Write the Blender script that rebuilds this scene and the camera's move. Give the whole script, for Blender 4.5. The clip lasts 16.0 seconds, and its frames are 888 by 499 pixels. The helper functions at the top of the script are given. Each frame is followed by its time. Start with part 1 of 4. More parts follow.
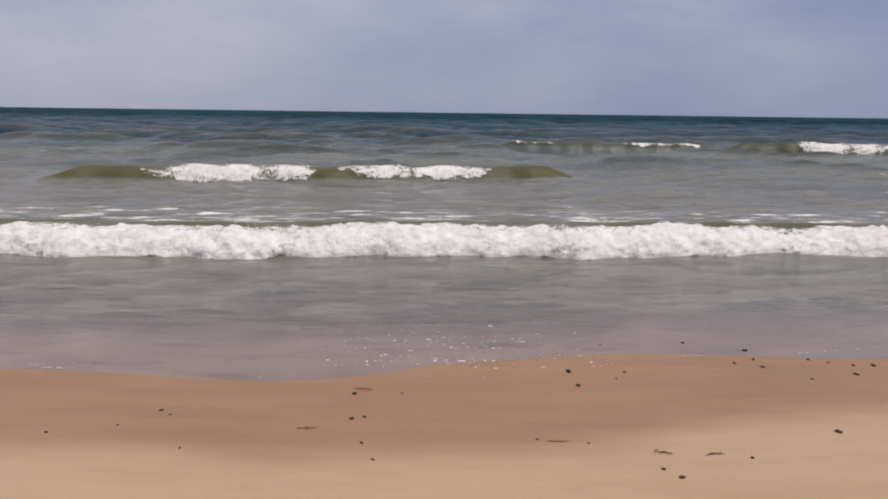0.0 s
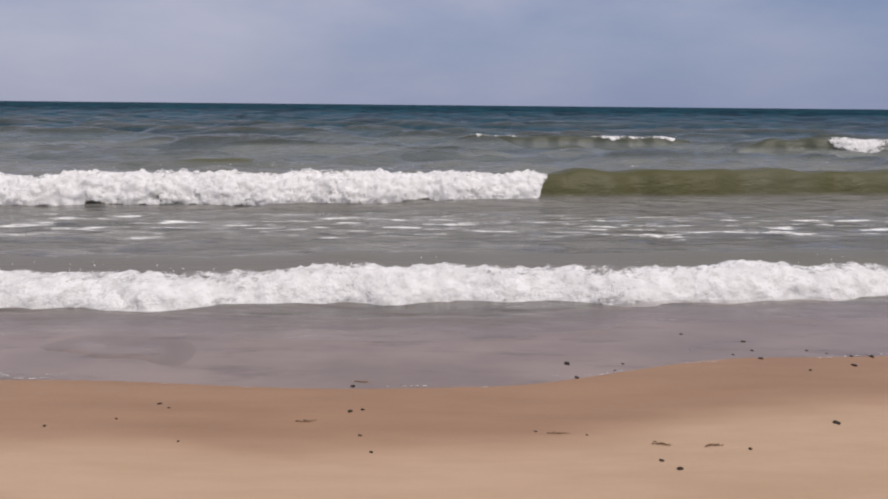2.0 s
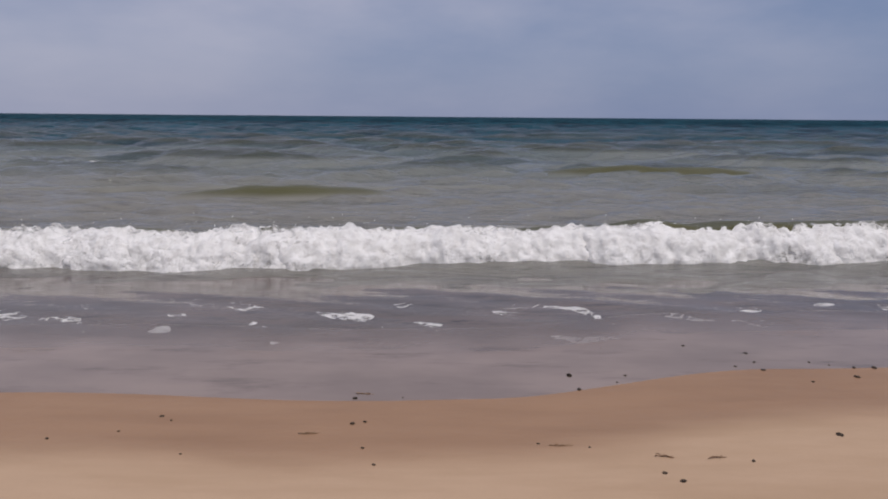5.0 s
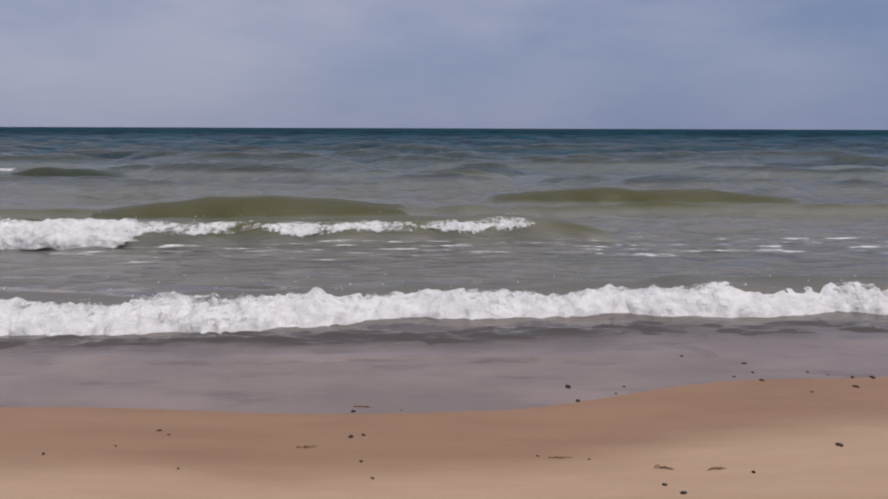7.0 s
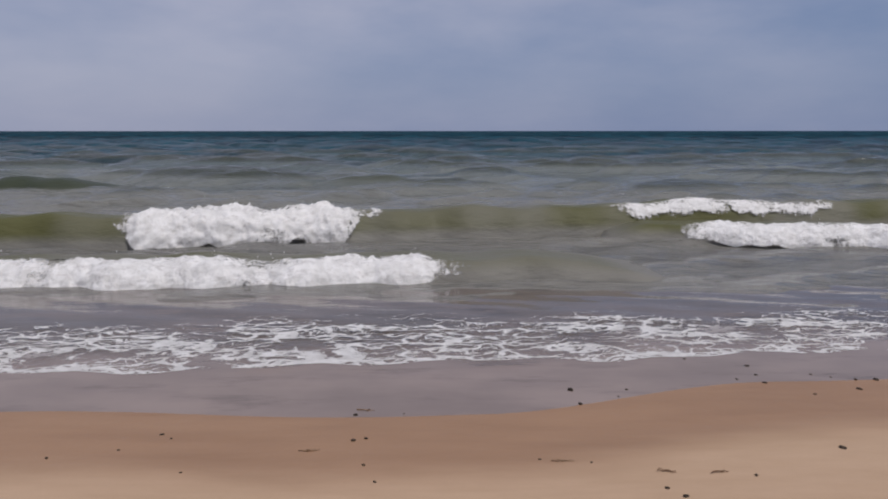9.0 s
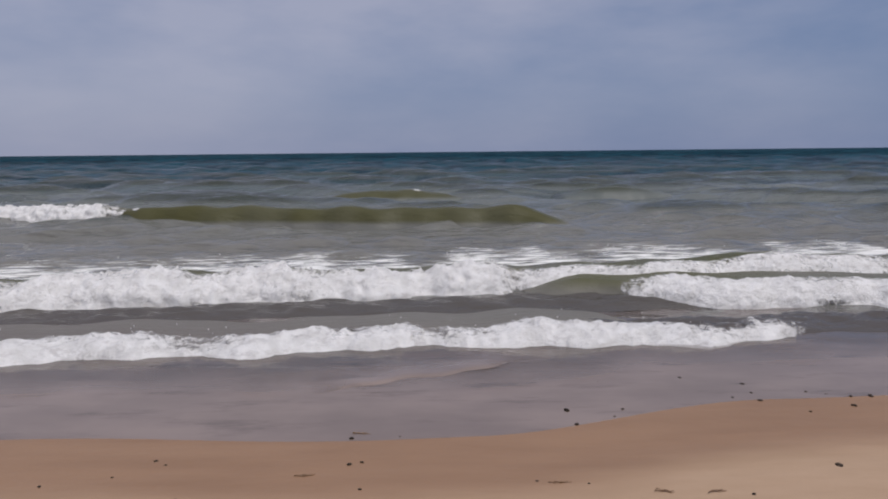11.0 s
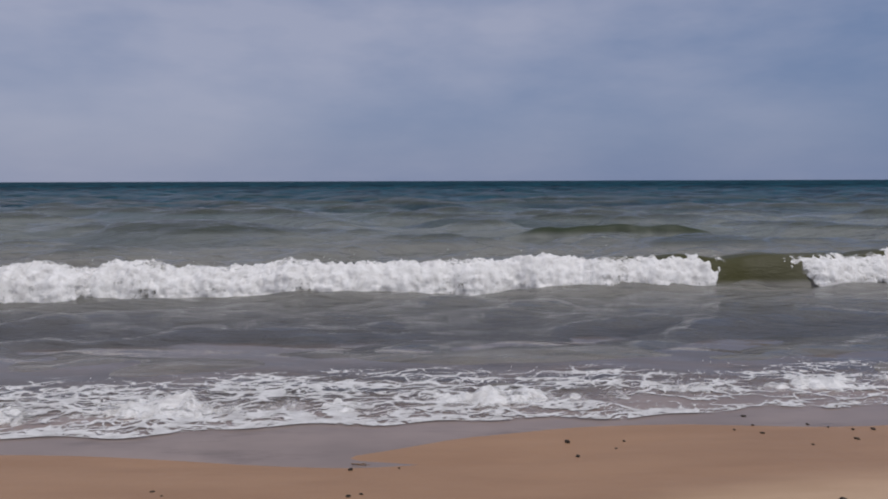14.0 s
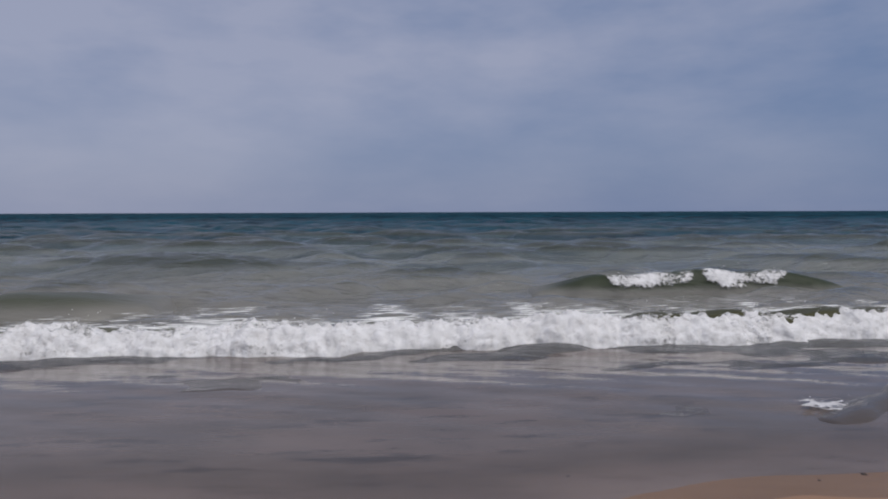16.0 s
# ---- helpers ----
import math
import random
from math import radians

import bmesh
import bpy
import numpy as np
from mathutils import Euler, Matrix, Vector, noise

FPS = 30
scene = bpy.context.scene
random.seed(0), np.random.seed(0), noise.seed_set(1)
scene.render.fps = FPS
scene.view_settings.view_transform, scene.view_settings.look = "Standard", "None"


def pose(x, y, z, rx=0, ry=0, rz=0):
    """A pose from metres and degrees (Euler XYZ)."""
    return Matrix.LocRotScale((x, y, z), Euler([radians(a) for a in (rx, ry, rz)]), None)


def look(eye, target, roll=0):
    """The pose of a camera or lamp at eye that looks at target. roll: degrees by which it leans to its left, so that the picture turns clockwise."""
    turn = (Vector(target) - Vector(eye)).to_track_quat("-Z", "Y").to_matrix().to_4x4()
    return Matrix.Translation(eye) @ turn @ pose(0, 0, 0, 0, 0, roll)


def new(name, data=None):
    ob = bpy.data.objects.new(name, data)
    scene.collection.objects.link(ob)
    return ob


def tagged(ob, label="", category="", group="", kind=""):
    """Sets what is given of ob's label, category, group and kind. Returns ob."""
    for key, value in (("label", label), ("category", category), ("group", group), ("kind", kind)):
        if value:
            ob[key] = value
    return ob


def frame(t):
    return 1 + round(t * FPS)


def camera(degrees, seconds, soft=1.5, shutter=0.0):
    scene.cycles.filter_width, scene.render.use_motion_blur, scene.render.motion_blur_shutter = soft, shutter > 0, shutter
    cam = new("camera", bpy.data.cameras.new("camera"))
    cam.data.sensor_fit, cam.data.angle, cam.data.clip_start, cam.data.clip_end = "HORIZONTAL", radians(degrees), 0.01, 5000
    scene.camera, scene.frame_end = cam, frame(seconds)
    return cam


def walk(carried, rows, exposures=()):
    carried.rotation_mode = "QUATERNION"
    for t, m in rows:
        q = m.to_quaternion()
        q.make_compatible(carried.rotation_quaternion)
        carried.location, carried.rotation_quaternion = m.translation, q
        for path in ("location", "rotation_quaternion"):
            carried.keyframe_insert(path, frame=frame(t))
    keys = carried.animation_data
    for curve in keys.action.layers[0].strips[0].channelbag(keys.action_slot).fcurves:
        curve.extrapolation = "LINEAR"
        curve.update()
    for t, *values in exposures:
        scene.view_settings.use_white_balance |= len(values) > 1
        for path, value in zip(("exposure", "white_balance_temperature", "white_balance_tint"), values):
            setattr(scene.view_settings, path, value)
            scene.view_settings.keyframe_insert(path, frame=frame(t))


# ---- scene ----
cam = camera(66.0, 16.0, soft=1.9)
walk(cam, [
    (0.0, pose(0.000, 0.000, 1.800, 78.665, -0.726, 0.000)),
    (0.5, pose(0.002, 0.001, 1.803, 78.472, -0.703, 0.077)),
    (1.0, pose(-0.005, 0.003, 1.803, 78.462, -0.718, -0.066)),
    (1.5, pose(0.005, -0.001, 1.803, 78.347, -0.653, -0.031)),
    (2.0, pose(0.007, 0.008, 1.797, 78.060, -0.550, -0.114)),
    (2.5, pose(-0.002, 0.002, 1.799, 78.433, -0.484, -0.009)),
    (3.0, pose(-0.006, 0.001, 1.802, 78.534, -0.466, 0.075)),
    (3.5, pose(0.002, -0.003, 1.803, 78.555, -0.530, -0.024)),
    (4.0, pose(-0.002, -0.001, 1.804, 78.786, -0.560, -0.091)),
    (6.5, pose(0.003, -0.007, 1.805, 79.213, -0.212, -0.048)),
    (7.0, pose(-0.001, -0.005, 1.810, 79.928, -0.194, -0.292)),
    (7.5, pose(-0.001, -0.020, 1.815, 80.826, -0.175, -0.101)),
    (8.0, pose(0.003, -0.017, 1.817, 80.654, -0.075, -0.184)),
    (8.5, pose(0.005, -0.007, 1.815, 80.042, -0.034, -0.079)),
    (11.0, pose(0.003, -0.022, 1.825, 81.861, 0.578, -0.695)),
    (11.5, pose(0.002, -0.029, 1.834, 82.339, 0.612, -0.859)),
    (12.0, pose(-0.007, -0.033, 1.835, 82.596, 0.595, -0.791)),
    (12.5, pose(-0.005, -0.034, 1.834, 82.806, 0.593, -0.713)),
    (13.0, pose(-0.007, -0.045, 1.835, 83.181, 0.530, -0.555)),
    (13.5, pose(-0.007, -0.040, 1.836, 83.619, 0.315, -0.511)),
    (14.0, pose(-0.022, -0.027, 1.830, 84.256, 0.176, -0.868)),
    (14.5, pose(-0.021, -0.010, 1.832, 84.987, 0.177, -0.876)),
    (15.0, pose(0.005, 0.007, 1.827, 85.589, 0.205, -0.857)),
    (15.5, pose(0.005, 0.008, 1.828, 86.239, 0.213, -0.737)),
    (16.0, pose(0.005, 0.008, 1.828, 86.858, 0.196, -0.750)),
], exposures=[(0.0, 0.14, 7000, 11), (2.5, 0.09, 6700, 11), (4.0, -0.08, 6600, 11), (7.0, -0.08, 6550, 11), (8.7, -0.1, 6500, 10), (11.0, -0.17, 6450, 10), (12.5, -0.18, 6430, 10),
              (14.0, -0.2, 6350, 9), (15.0, -0.22, 6300, 8), (16.0, -0.24, 6300, 9)])

# ---- light: high sun behind the viewer, thin veil in the sky ----
SUN_UP, SUN_TURN = radians(62), radians(138)


def node(tree, kind, **values):
    n = tree.nodes.new(kind)
    for key, value in values.items():
        if key in n.inputs:
            n.inputs[key].default_value = value
    return n


def make_world():
    world = bpy.data.worlds.new("sky")
    scene.world = world
    world.use_nodes = True
    tree = world.node_tree
    tree.nodes.clear()
    link = tree.links.new
    sky = node(tree, "ShaderNodeTexSky")
    sky.sky_type, sky.sun_disc = "NISHITA", False
    sky.sun_elevation, sky.sun_rotation = SUN_UP, SUN_TURN
    sky.air_density, sky.dust_density, sky.ozone_density = 1.0, 2.5, 2.0
    veil = node(tree, "ShaderNodeMix", Factor=0.88)
    veil.data_type = "RGBA"
    veil.inputs["B"].default_value = VEIL
    coord = node(tree, "ShaderNodeTexCoord")
    mapping = node(tree, "ShaderNodeMapping")
    mapping.inputs["Scale"].default_value = (1.6, 1.6, 4.5)
    clouds = node(tree, "ShaderNodeTexNoise", Scale=1.7, Detail=5.0, Roughness=0.55)
    ramp = node(tree, "ShaderNodeMapRange")
    for key, value in (("From Min", 0.35), ("From Max", 0.7), ("To Min", 0.0), ("To Max", 1.0)):
        ramp.inputs[key].default_value = value
    haze = node(tree, "ShaderNodeMix")
    haze.data_type = "RGBA"
    haze.inputs["A"].default_value, haze.inputs["B"].default_value = VEIL_THIN, VEIL
    back = node(tree, "ShaderNodeBackground", Strength=SKY_STRENGTH)
    out = node(tree, "ShaderNodeOutputWorld")
    link(coord.outputs["Generated"], mapping.inputs["Vector"])
    link(mapping.outputs["Vector"], clouds.inputs["Vector"])
    link(clouds.outputs["Fac"], ramp.inputs["Value"])
    split = node(tree, "ShaderNodeSeparateXYZ")
    across = node(tree, "ShaderNodeMapRange")
    for key, value in (("From Min", -0.55), ("From Max", 0.6), ("To Min", 1.0), ("To Max", -0.05)):
        across.inputs[key].default_value = value
    blend = node(tree, "ShaderNodeMix", Factor=0.4)
    link(coord.outputs["Generated"], split.inputs["Vector"])
    link(split.outputs["X"], across.inputs["Value"])
    link(across.outputs["Result"], blend.inputs["A"])
    link(ramp.outputs["Result"], blend.inputs["B"])
    # the veil thickens into streaky cloud higher up
    height = node(tree, "ShaderNodeMapRange")
    for key, value in (("From Min", 0.06), ("From Max", 0.22), ("To Min", 0.0), ("To Max", 0.65)):
        height.inputs[key].default_value = value
    wisps = node(tree, "ShaderNodeMath")
    wisps.operation = "MULTIPLY"
    total = node(tree, "ShaderNodeMath")
    total.operation, total.use_clamp = "ADD", True
    link(split.outputs["Z"], height.inputs["Value"])
    link(height.outputs["Result"], wisps.inputs[0])
    link(ramp.outputs["Result"], wisps.inputs[1])
    link(blend.outputs["Result"], total.inputs[0])
    link(wisps.outputs["Value"], total.inputs[1])
    link(total.outputs["Value"], haze.inputs["Factor"])
    link(haze.outputs["Result"], veil.inputs["B"])
    link(sky.outputs["Color"], veil.inputs["A"])
    link(veil.outputs["Result"], back.inputs["Color"])
    link(back.outputs["Background"], out.inputs["Surface"])


SKY_STRENGTH = 0.1
VEIL, VEIL_THIN = (4.05, 4.25, 5.6, 1), (1.95, 2.6, 4.35, 1)
make_world()
lamp = bpy.data.lights.new("sun", "SUN")
lamp.energy, lamp.angle, lamp.color = 3.2, radians(4.0), (1.0, 0.95, 0.88)
sun = new("sun", lamp)
sun.matrix_basis = look((0, 0, 60), Vector((0, 0, 60)) - Vector((math.cos(SUN_UP) * math.sin(SUN_TURN), math.cos(SUN_UP) * math.cos(SUN_TURN), math.sin(SUN_UP))))


# ---- materials ----
class Mat:
    """A node material in the making."""

    def __init__(self, name):
        self.m = bpy.data.materials.new(name)
        self.m.use_nodes = True
        self.t = self.m.node_tree
        self.t.nodes.clear()
        self.out = self.add("ShaderNodeOutputMaterial")

    def add(self, kind, **values):
        return node(self.t, kind, **values)

    def link(self, a, b):
        self.t.links.new(a, b)

    def noise(self, vector, scale, detail=4.0, rough=0.55, stretch=(1, 1, 1)):
        mp = self.add("ShaderNodeMapping")
        mp.inputs["Scale"].default_value = stretch
        n = self.add("ShaderNodeTexNoise", Scale=scale, Detail=detail, Roughness=rough)
        self.link(vector, mp.inputs["Vector"])
        self.link(mp.outputs["Vector"], n.inputs["Vector"])
        return n.outputs["Fac"]

    def remap(self, value, a, b, c=0.0, d=1.0, smooth=True):
        r = self.add("ShaderNodeMapRange")
        r.interpolation_type = "SMOOTHSTEP" if smooth else "LINEAR"
        for key, v in (("From Min", a), ("From Max", b), ("To Min", c), ("To Max", d)):
            r.inputs[key].default_value = v
        self.link(value, r.inputs["Value"])
        return r.outputs["Result"]

    def mix(self, factor, a, b):
        x = self.add("ShaderNodeMix")
        x.data_type = "RGBA"
        for key, v in (("A", a), ("B", b)):
            if isinstance(v, tuple):
                x.inputs[key].default_value = (*v, 1)
            else:
                self.link(v, x.inputs[key])
        if isinstance(factor, float):
            x.inputs["Factor"].default_value = factor
        else:
            self.link(factor, x.inputs["Factor"])
        return x.outputs["Result"]

    def maths(self, kind, a, b):
        n = self.add("ShaderNodeMath")
        n.operation = kind
        for i, v in enumerate((a, b)):
            if isinstance(v, (int, float)):
                n.inputs[i].default_value = v
            else:
                self.link(v, n.inputs[i])
        return n.outputs["Value"]

    def bump(self, height, strength, distance, before=None):
        b = self.add("ShaderNodeBump", Strength=strength, Distance=distance)
        self.link(height, b.inputs["Height"])
        if before is not None:
            self.link(before, b.inputs["Normal"])
        return b.outputs["Normal"]


def water_material(name, chop, olive, gloss, low=0.06, high=0.30, ripple_dark=0.0):
    """Turbid surf: mauve-brown over the shallow sand, olive grey further out, teal in deep water."""
    w = Mat(name)
    geo, co = w.add("ShaderNodeNewGeometry"), w.add("ShaderNodeTexCoord")
    xyz = w.add("ShaderNodeSeparateXYZ")
    w.link(geo.outputs["Position"], xyz.inputs["Vector"])
    patches = w.noise(geo.outputs["Position"], 0.11, 3.0, 0.5, (0.35, 1, 1))
    out_y = w.maths("ADD", xyz.outputs["Y"], w.maths("MULTIPLY", w.maths("SUBTRACT", patches, 0.5), 9.0))
    c = w.mix(w.remap(out_y, 4.5, 9.0), (0.138, 0.119, 0.112), (0.166, 0.158, 0.143))
    c = w.mix(w.remap(out_y, 12.0, 26.0), c, (0.140, 0.149, 0.141))
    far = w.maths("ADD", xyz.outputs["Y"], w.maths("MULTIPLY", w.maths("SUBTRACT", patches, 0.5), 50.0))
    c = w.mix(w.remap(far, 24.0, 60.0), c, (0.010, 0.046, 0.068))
    # late darkening of the shallows put into the colour; it slides in with the sheet
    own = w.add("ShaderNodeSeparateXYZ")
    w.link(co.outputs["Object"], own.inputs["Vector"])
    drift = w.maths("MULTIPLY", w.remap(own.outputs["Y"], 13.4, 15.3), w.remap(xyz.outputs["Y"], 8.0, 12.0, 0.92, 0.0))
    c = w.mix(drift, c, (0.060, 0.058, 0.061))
    # olive by height: light through the crests and dim faces put into the colour
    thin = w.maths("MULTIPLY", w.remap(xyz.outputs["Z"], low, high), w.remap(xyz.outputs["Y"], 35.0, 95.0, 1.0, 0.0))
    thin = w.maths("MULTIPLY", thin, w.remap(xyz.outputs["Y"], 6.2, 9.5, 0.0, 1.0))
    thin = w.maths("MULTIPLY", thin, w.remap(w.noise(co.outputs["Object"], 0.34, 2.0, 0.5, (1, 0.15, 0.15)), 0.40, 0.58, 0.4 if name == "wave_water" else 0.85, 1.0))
    # dim wave faces of the middle distance, painted in as streaky noise
    dim_faces = w.remap(w.noise(geo.outputs["Position"], 0.16, 6.0, 0.65, (0.16, 1, 1)), 0.47, 0.62)
    dim_faces = w.maths("MULTIPLY", dim_faces, w.remap(xyz.outputs["Y"], 10.0, 36.0, 0.1, 0.8))
    c = w.mix(dim_faces, c, (0.012, 0.030, 0.038))
    # shaded wave faces far out, painted in and stretched to fit the camera's view
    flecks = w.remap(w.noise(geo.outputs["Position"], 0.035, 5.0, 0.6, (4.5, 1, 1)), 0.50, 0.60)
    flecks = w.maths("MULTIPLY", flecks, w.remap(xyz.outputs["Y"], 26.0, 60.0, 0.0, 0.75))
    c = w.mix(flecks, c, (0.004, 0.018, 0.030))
    # shaded wave faces on the open water, put into the colour at a coarser size
    far_faces = w.remap(w.noise(geo.outputs["Position"], 0.011, 5.0, 0.65, (6.0, 1, 1)), 0.44, 0.60)
    c = w.mix(w.maths("MULTIPLY", far_faces, w.remap(xyz.outputs["Y"], 70.0, 150.0, 0.0, 0.6)), c, (0.003, 0.012, 0.022))
    if chop > 0.5:
        # shade of small ripple faces, painted in as streaks and dashes
        streaks = w.remap(w.noise(co.outputs["Object"], 2.4, 6.0, 0.68, (0.2, 1, 1)), 0.53, 0.68)
        dashes = w.remap(w.noise(co.outputs["Object"], 6.5, 5.0, 0.65, (0.17, 1, 1)), 0.54, 0.66)
        c = w.mix(w.maths("MULTIPLY", dashes, w.remap(xyz.outputs["Y"], 9.0, 30.0, 0.45, 0.0)), c, (0.050, 0.049, 0.051))
        c = w.mix(w.maths("MULTIPLY", streaks, w.remap(xyz.outputs["Y"], 11.0, 26.0, 0.42, 0.10)), c, (0.056, 0.056, 0.058))
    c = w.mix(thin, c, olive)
    # choppy backwash darkened in the colour, as its steep faces mirror less sky
    if ripple_dark:
        c = w.mix(ripple_dark, c, (0.042, 0.034, 0.034))
    ob = co.outputs["Object"]
    fine = w.noise(ob, 5.5, 5.0, 0.6, (0.35, 1, 1))
    broad = w.noise(ob, 1.1, 3.0, 0.55, (0.35, 1, 1))
    huge = w.noise(ob, 0.22, 4.0, 0.6, (0.45, 1, 1))
    # ripples shorten to nothing on the smooth film by the beach
    calm = w.remap(xyz.outputs["Y"], 4.6, 8.0, 0.5, 1.0)
    n = w.bump(huge, 0.7 * chop, 1.2)
    n = w.bump(broad, 1.0 * chop, 0.34, n)
    n = w.bump(w.maths("MULTIPLY", fine, calm), 1.0 if chop > 0.5 else 0.35, 0.13, n)
    p = w.add("ShaderNodeBsdfPrincipled", Roughness=0.1, IOR=1.333)
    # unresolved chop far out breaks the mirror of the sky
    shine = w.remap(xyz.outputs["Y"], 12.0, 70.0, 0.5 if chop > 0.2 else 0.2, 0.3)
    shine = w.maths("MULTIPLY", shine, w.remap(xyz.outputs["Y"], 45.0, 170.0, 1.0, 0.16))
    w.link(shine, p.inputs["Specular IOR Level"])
    w.link(w.remap(xyz.outputs["Y"], 12.0, 70.0, gloss, max(gloss, 0.25)), p.inputs["Roughness"])
    w.link(c, p.inputs["Base Color"])
    w.link(n, p.inputs["Normal"])
    dull = w.add("ShaderNodeBsdfDiffuse")
    w.link(c, dull.inputs["Color"])
    m = w.add("ShaderNodeMixShader")
    w.link(w.remap(xyz.outputs["Y"], 60.0, 230.0, 0.0, 0.85), m.inputs["Fac"])
    w.link(p.outputs["BSDF"], m.inputs[1])
    w.link(dull.outputs["BSDF"], m.inputs[2])
    w.link(m.outputs["Shader"], w.out.inputs["Surface"])
    return w.m


def film_material(name, deep, pale, dark_tone, ripple, body, fleck=4.2, dark=0.55):
    """A skin of water over wet sand: half clear, glossy."""
    w = Mat(name)
    geo = w.add("ShaderNodeNewGeometry")
    pos = geo.outputs["Position"]
    n = w.bump(w.noise(pos, 2.2, 4.0, 0.55, (0.4, 1, 1)), 0.12 * ripple, 0.05)
    n = w.bump(w.noise(pos, 11.0, 4.0, 0.6, (0.3, 1, 1)), 0.07 * ripple, 0.02, n)
    cloud = w.remap(w.noise(pos, 1.3, 4.0, 0.6, (0.5, 1, 1)), 0.3, 0.7)
    p = w.add("ShaderNodeBsdfPrincipled", Roughness=0.03, IOR=1.333)
    # shade of dark ripples painted into the skin as stretched noise
    ripple_dark = w.remap(w.noise(pos, fleck, 6.0, 0.68, (0.22, 1, 1)), 0.52, 0.68, 0.0, dark)
    w.link(w.mix(ripple_dark, w.mix(cloud, deep, pale), dark_tone), p.inputs["Base Color"])
    w.link(n, p.inputs["Normal"])
    clear = w.add("ShaderNodeBsdfTransparent")
    m = w.add("ShaderNodeMixShader")
    skin = w.add("ShaderNodeAttribute")
    skin.attribute_name = "skin"
    w.link(w.maths("MULTIPLY", skin.outputs["Fac"], body), m.inputs["Fac"])
    w.link(clear.outputs["BSDF"], m.inputs[1])
    w.link(p.outputs["BSDF"], m.inputs[2])
    w.link(m.outputs["Shader"], w.out.inputs["Surface"])
    return w.m


def foam_material(name, lace):
    """Froth: white and rough, torn into lace where its cover thins out."""
    w = Mat(name)
    co = w.add("ShaderNodeTexCoord")
    ob = co.outputs["Object"]
    cover = w.add("ShaderNodeAttribute")
    cover.attribute_name = "cover"
    cov = cover.outputs["Fac"]
    if lace:
        warp = w.add("ShaderNodeTexNoise", Scale=3.0, Detail=3.0)
        w.link(ob, warp.inputs["Vector"])
        add = w.add("ShaderNodeMix", Factor=0.28)
        add.data_type = "VECTOR"
        w.link(ob, add.inputs[4])
        w.link(warp.outputs["Color"], add.inputs[5])
        mp = w.add("ShaderNodeMapping")
        mp.inputs["Scale"].default_value = (0.42, 1.25, 1.0)
        w.link(add.outputs[1], mp.inputs["Vector"])
        cells = w.add("ShaderNodeTexVoronoi", Scale=7.5)
        cells.feature = "DISTANCE_TO_EDGE"
        w.link(mp.outputs["Vector"], cells.inputs["Vector"])
        small = w.add("ShaderNodeTexVoronoi", Scale=19.0)
        small.feature = "DISTANCE_TO_EDGE"
        w.link(mp.outputs["Vector"], small.inputs["Vector"])
        net = w.maths("MAXIMUM", w.remap(cells.outputs["Distance"], 0.0, 0.19, 1.0, 0.0, False), w.remap(small.outputs["Distance"], 0.0, 0.2, 0.7, 0.0, False))
        patch = w.noise(ob, 2.6, 6.0, 0.66, (0.35, 1, 1))
        speck = w.noise(ob, 22.0, 5.0, 0.7, (0.5, 1, 1))
        net = w.maths("MULTIPLY", net, w.remap(patch, 0.34, 0.60, 0.30, 0.66))
        tear = w.maths("ADD", net, w.maths("ADD", w.maths("MULTIPLY", patch, 0.45), w.maths("MULTIPLY", speck, 0.28)))
    else:
        tear = w.maths("ADD", w.maths("MULTIPLY", w.noise(ob, 7.0, 7.0, 0.72, (0.4, 1, 1.3)), 0.6), w.maths("MULTIPLY", w.noise(ob, 15.0, 4.0, 0.6, (1, 1, 0.4)), 0.4))
    xyz = w.add("ShaderNodeSeparateXYZ")
    w.link(w.add("ShaderNodeNewGeometry").outputs["Position"], xyz.inputs["Vector"])
    old = w.remap(xyz.outputs["Y"], 4.8, 6.2, 1.0, 0.0)
    strand = w.noise(ob, 9.0, 6.0, 0.7, (0.3, 1, 1.6))
    if not lace:
        tear = w.maths("SUBTRACT", tear, w.maths("MULTIPLY", old, w.remap(strand, 0.56, 0.38, 0.0, 0.19)))
    keep = w.remap(w.maths("ADD", tear, cov), 0.96, 1.20 if lace else 1.16, 0.0, 0.86 if lace else 1.0)
    fine = w.noise(ob, 22.0, 5.0, 0.7)
    lump = w.noise(ob, 6.0, 4.0, 0.6)
    n = w.bump(fine, 0.8, 0.03, w.bump(lump, 0.6, 0.08))
    veins = w.noise(ob, 12.0, 7.0, 0.72, (0.55, 1, 1))
    # grey shading of the lumps, painted into the froth colour by noise
    froth_tone = w.mix(w.remap(lump, 0.35, 0.65), (0.68, 0.666, 0.666), (0.82, 0.805, 0.81))
    froth_tone = w.mix(w.remap(veins, 0.51, 0.64, 0.0, 0.55), froth_tone, (0.50, 0.475, 0.475))
    froth_tone = w.mix(w.maths("MULTIPLY", old, w.remap(strand, 0.49, 0.62, 0.0, 0.6)), froth_tone, (0.38, 0.355, 0.355))
    p = w.add("ShaderNodeBsdfPrincipled", Roughness=0.75)
    w.link(froth_tone, p.inputs["Base Color"])
    w.link(n, p.inputs["Normal"])
    glow = w.add("ShaderNodeBsdfTranslucent")
    w.link(froth_tone, glow.inputs["Color"])
    soft = w.add("ShaderNodeMixShader", Fac=0.15)
    w.link(p.outputs["BSDF"], soft.inputs[1])
    w.link(glow.outputs["BSDF"], soft.inputs[2])
    clear = w.add("ShaderNodeBsdfTransparent")
    m = w.add("ShaderNodeMixShader")
    w.link(keep, m.inputs["Fac"])
    w.link(clear.outputs["BSDF"], m.inputs[1])
    w.link(soft.outputs["Shader"], m.inputs[2])
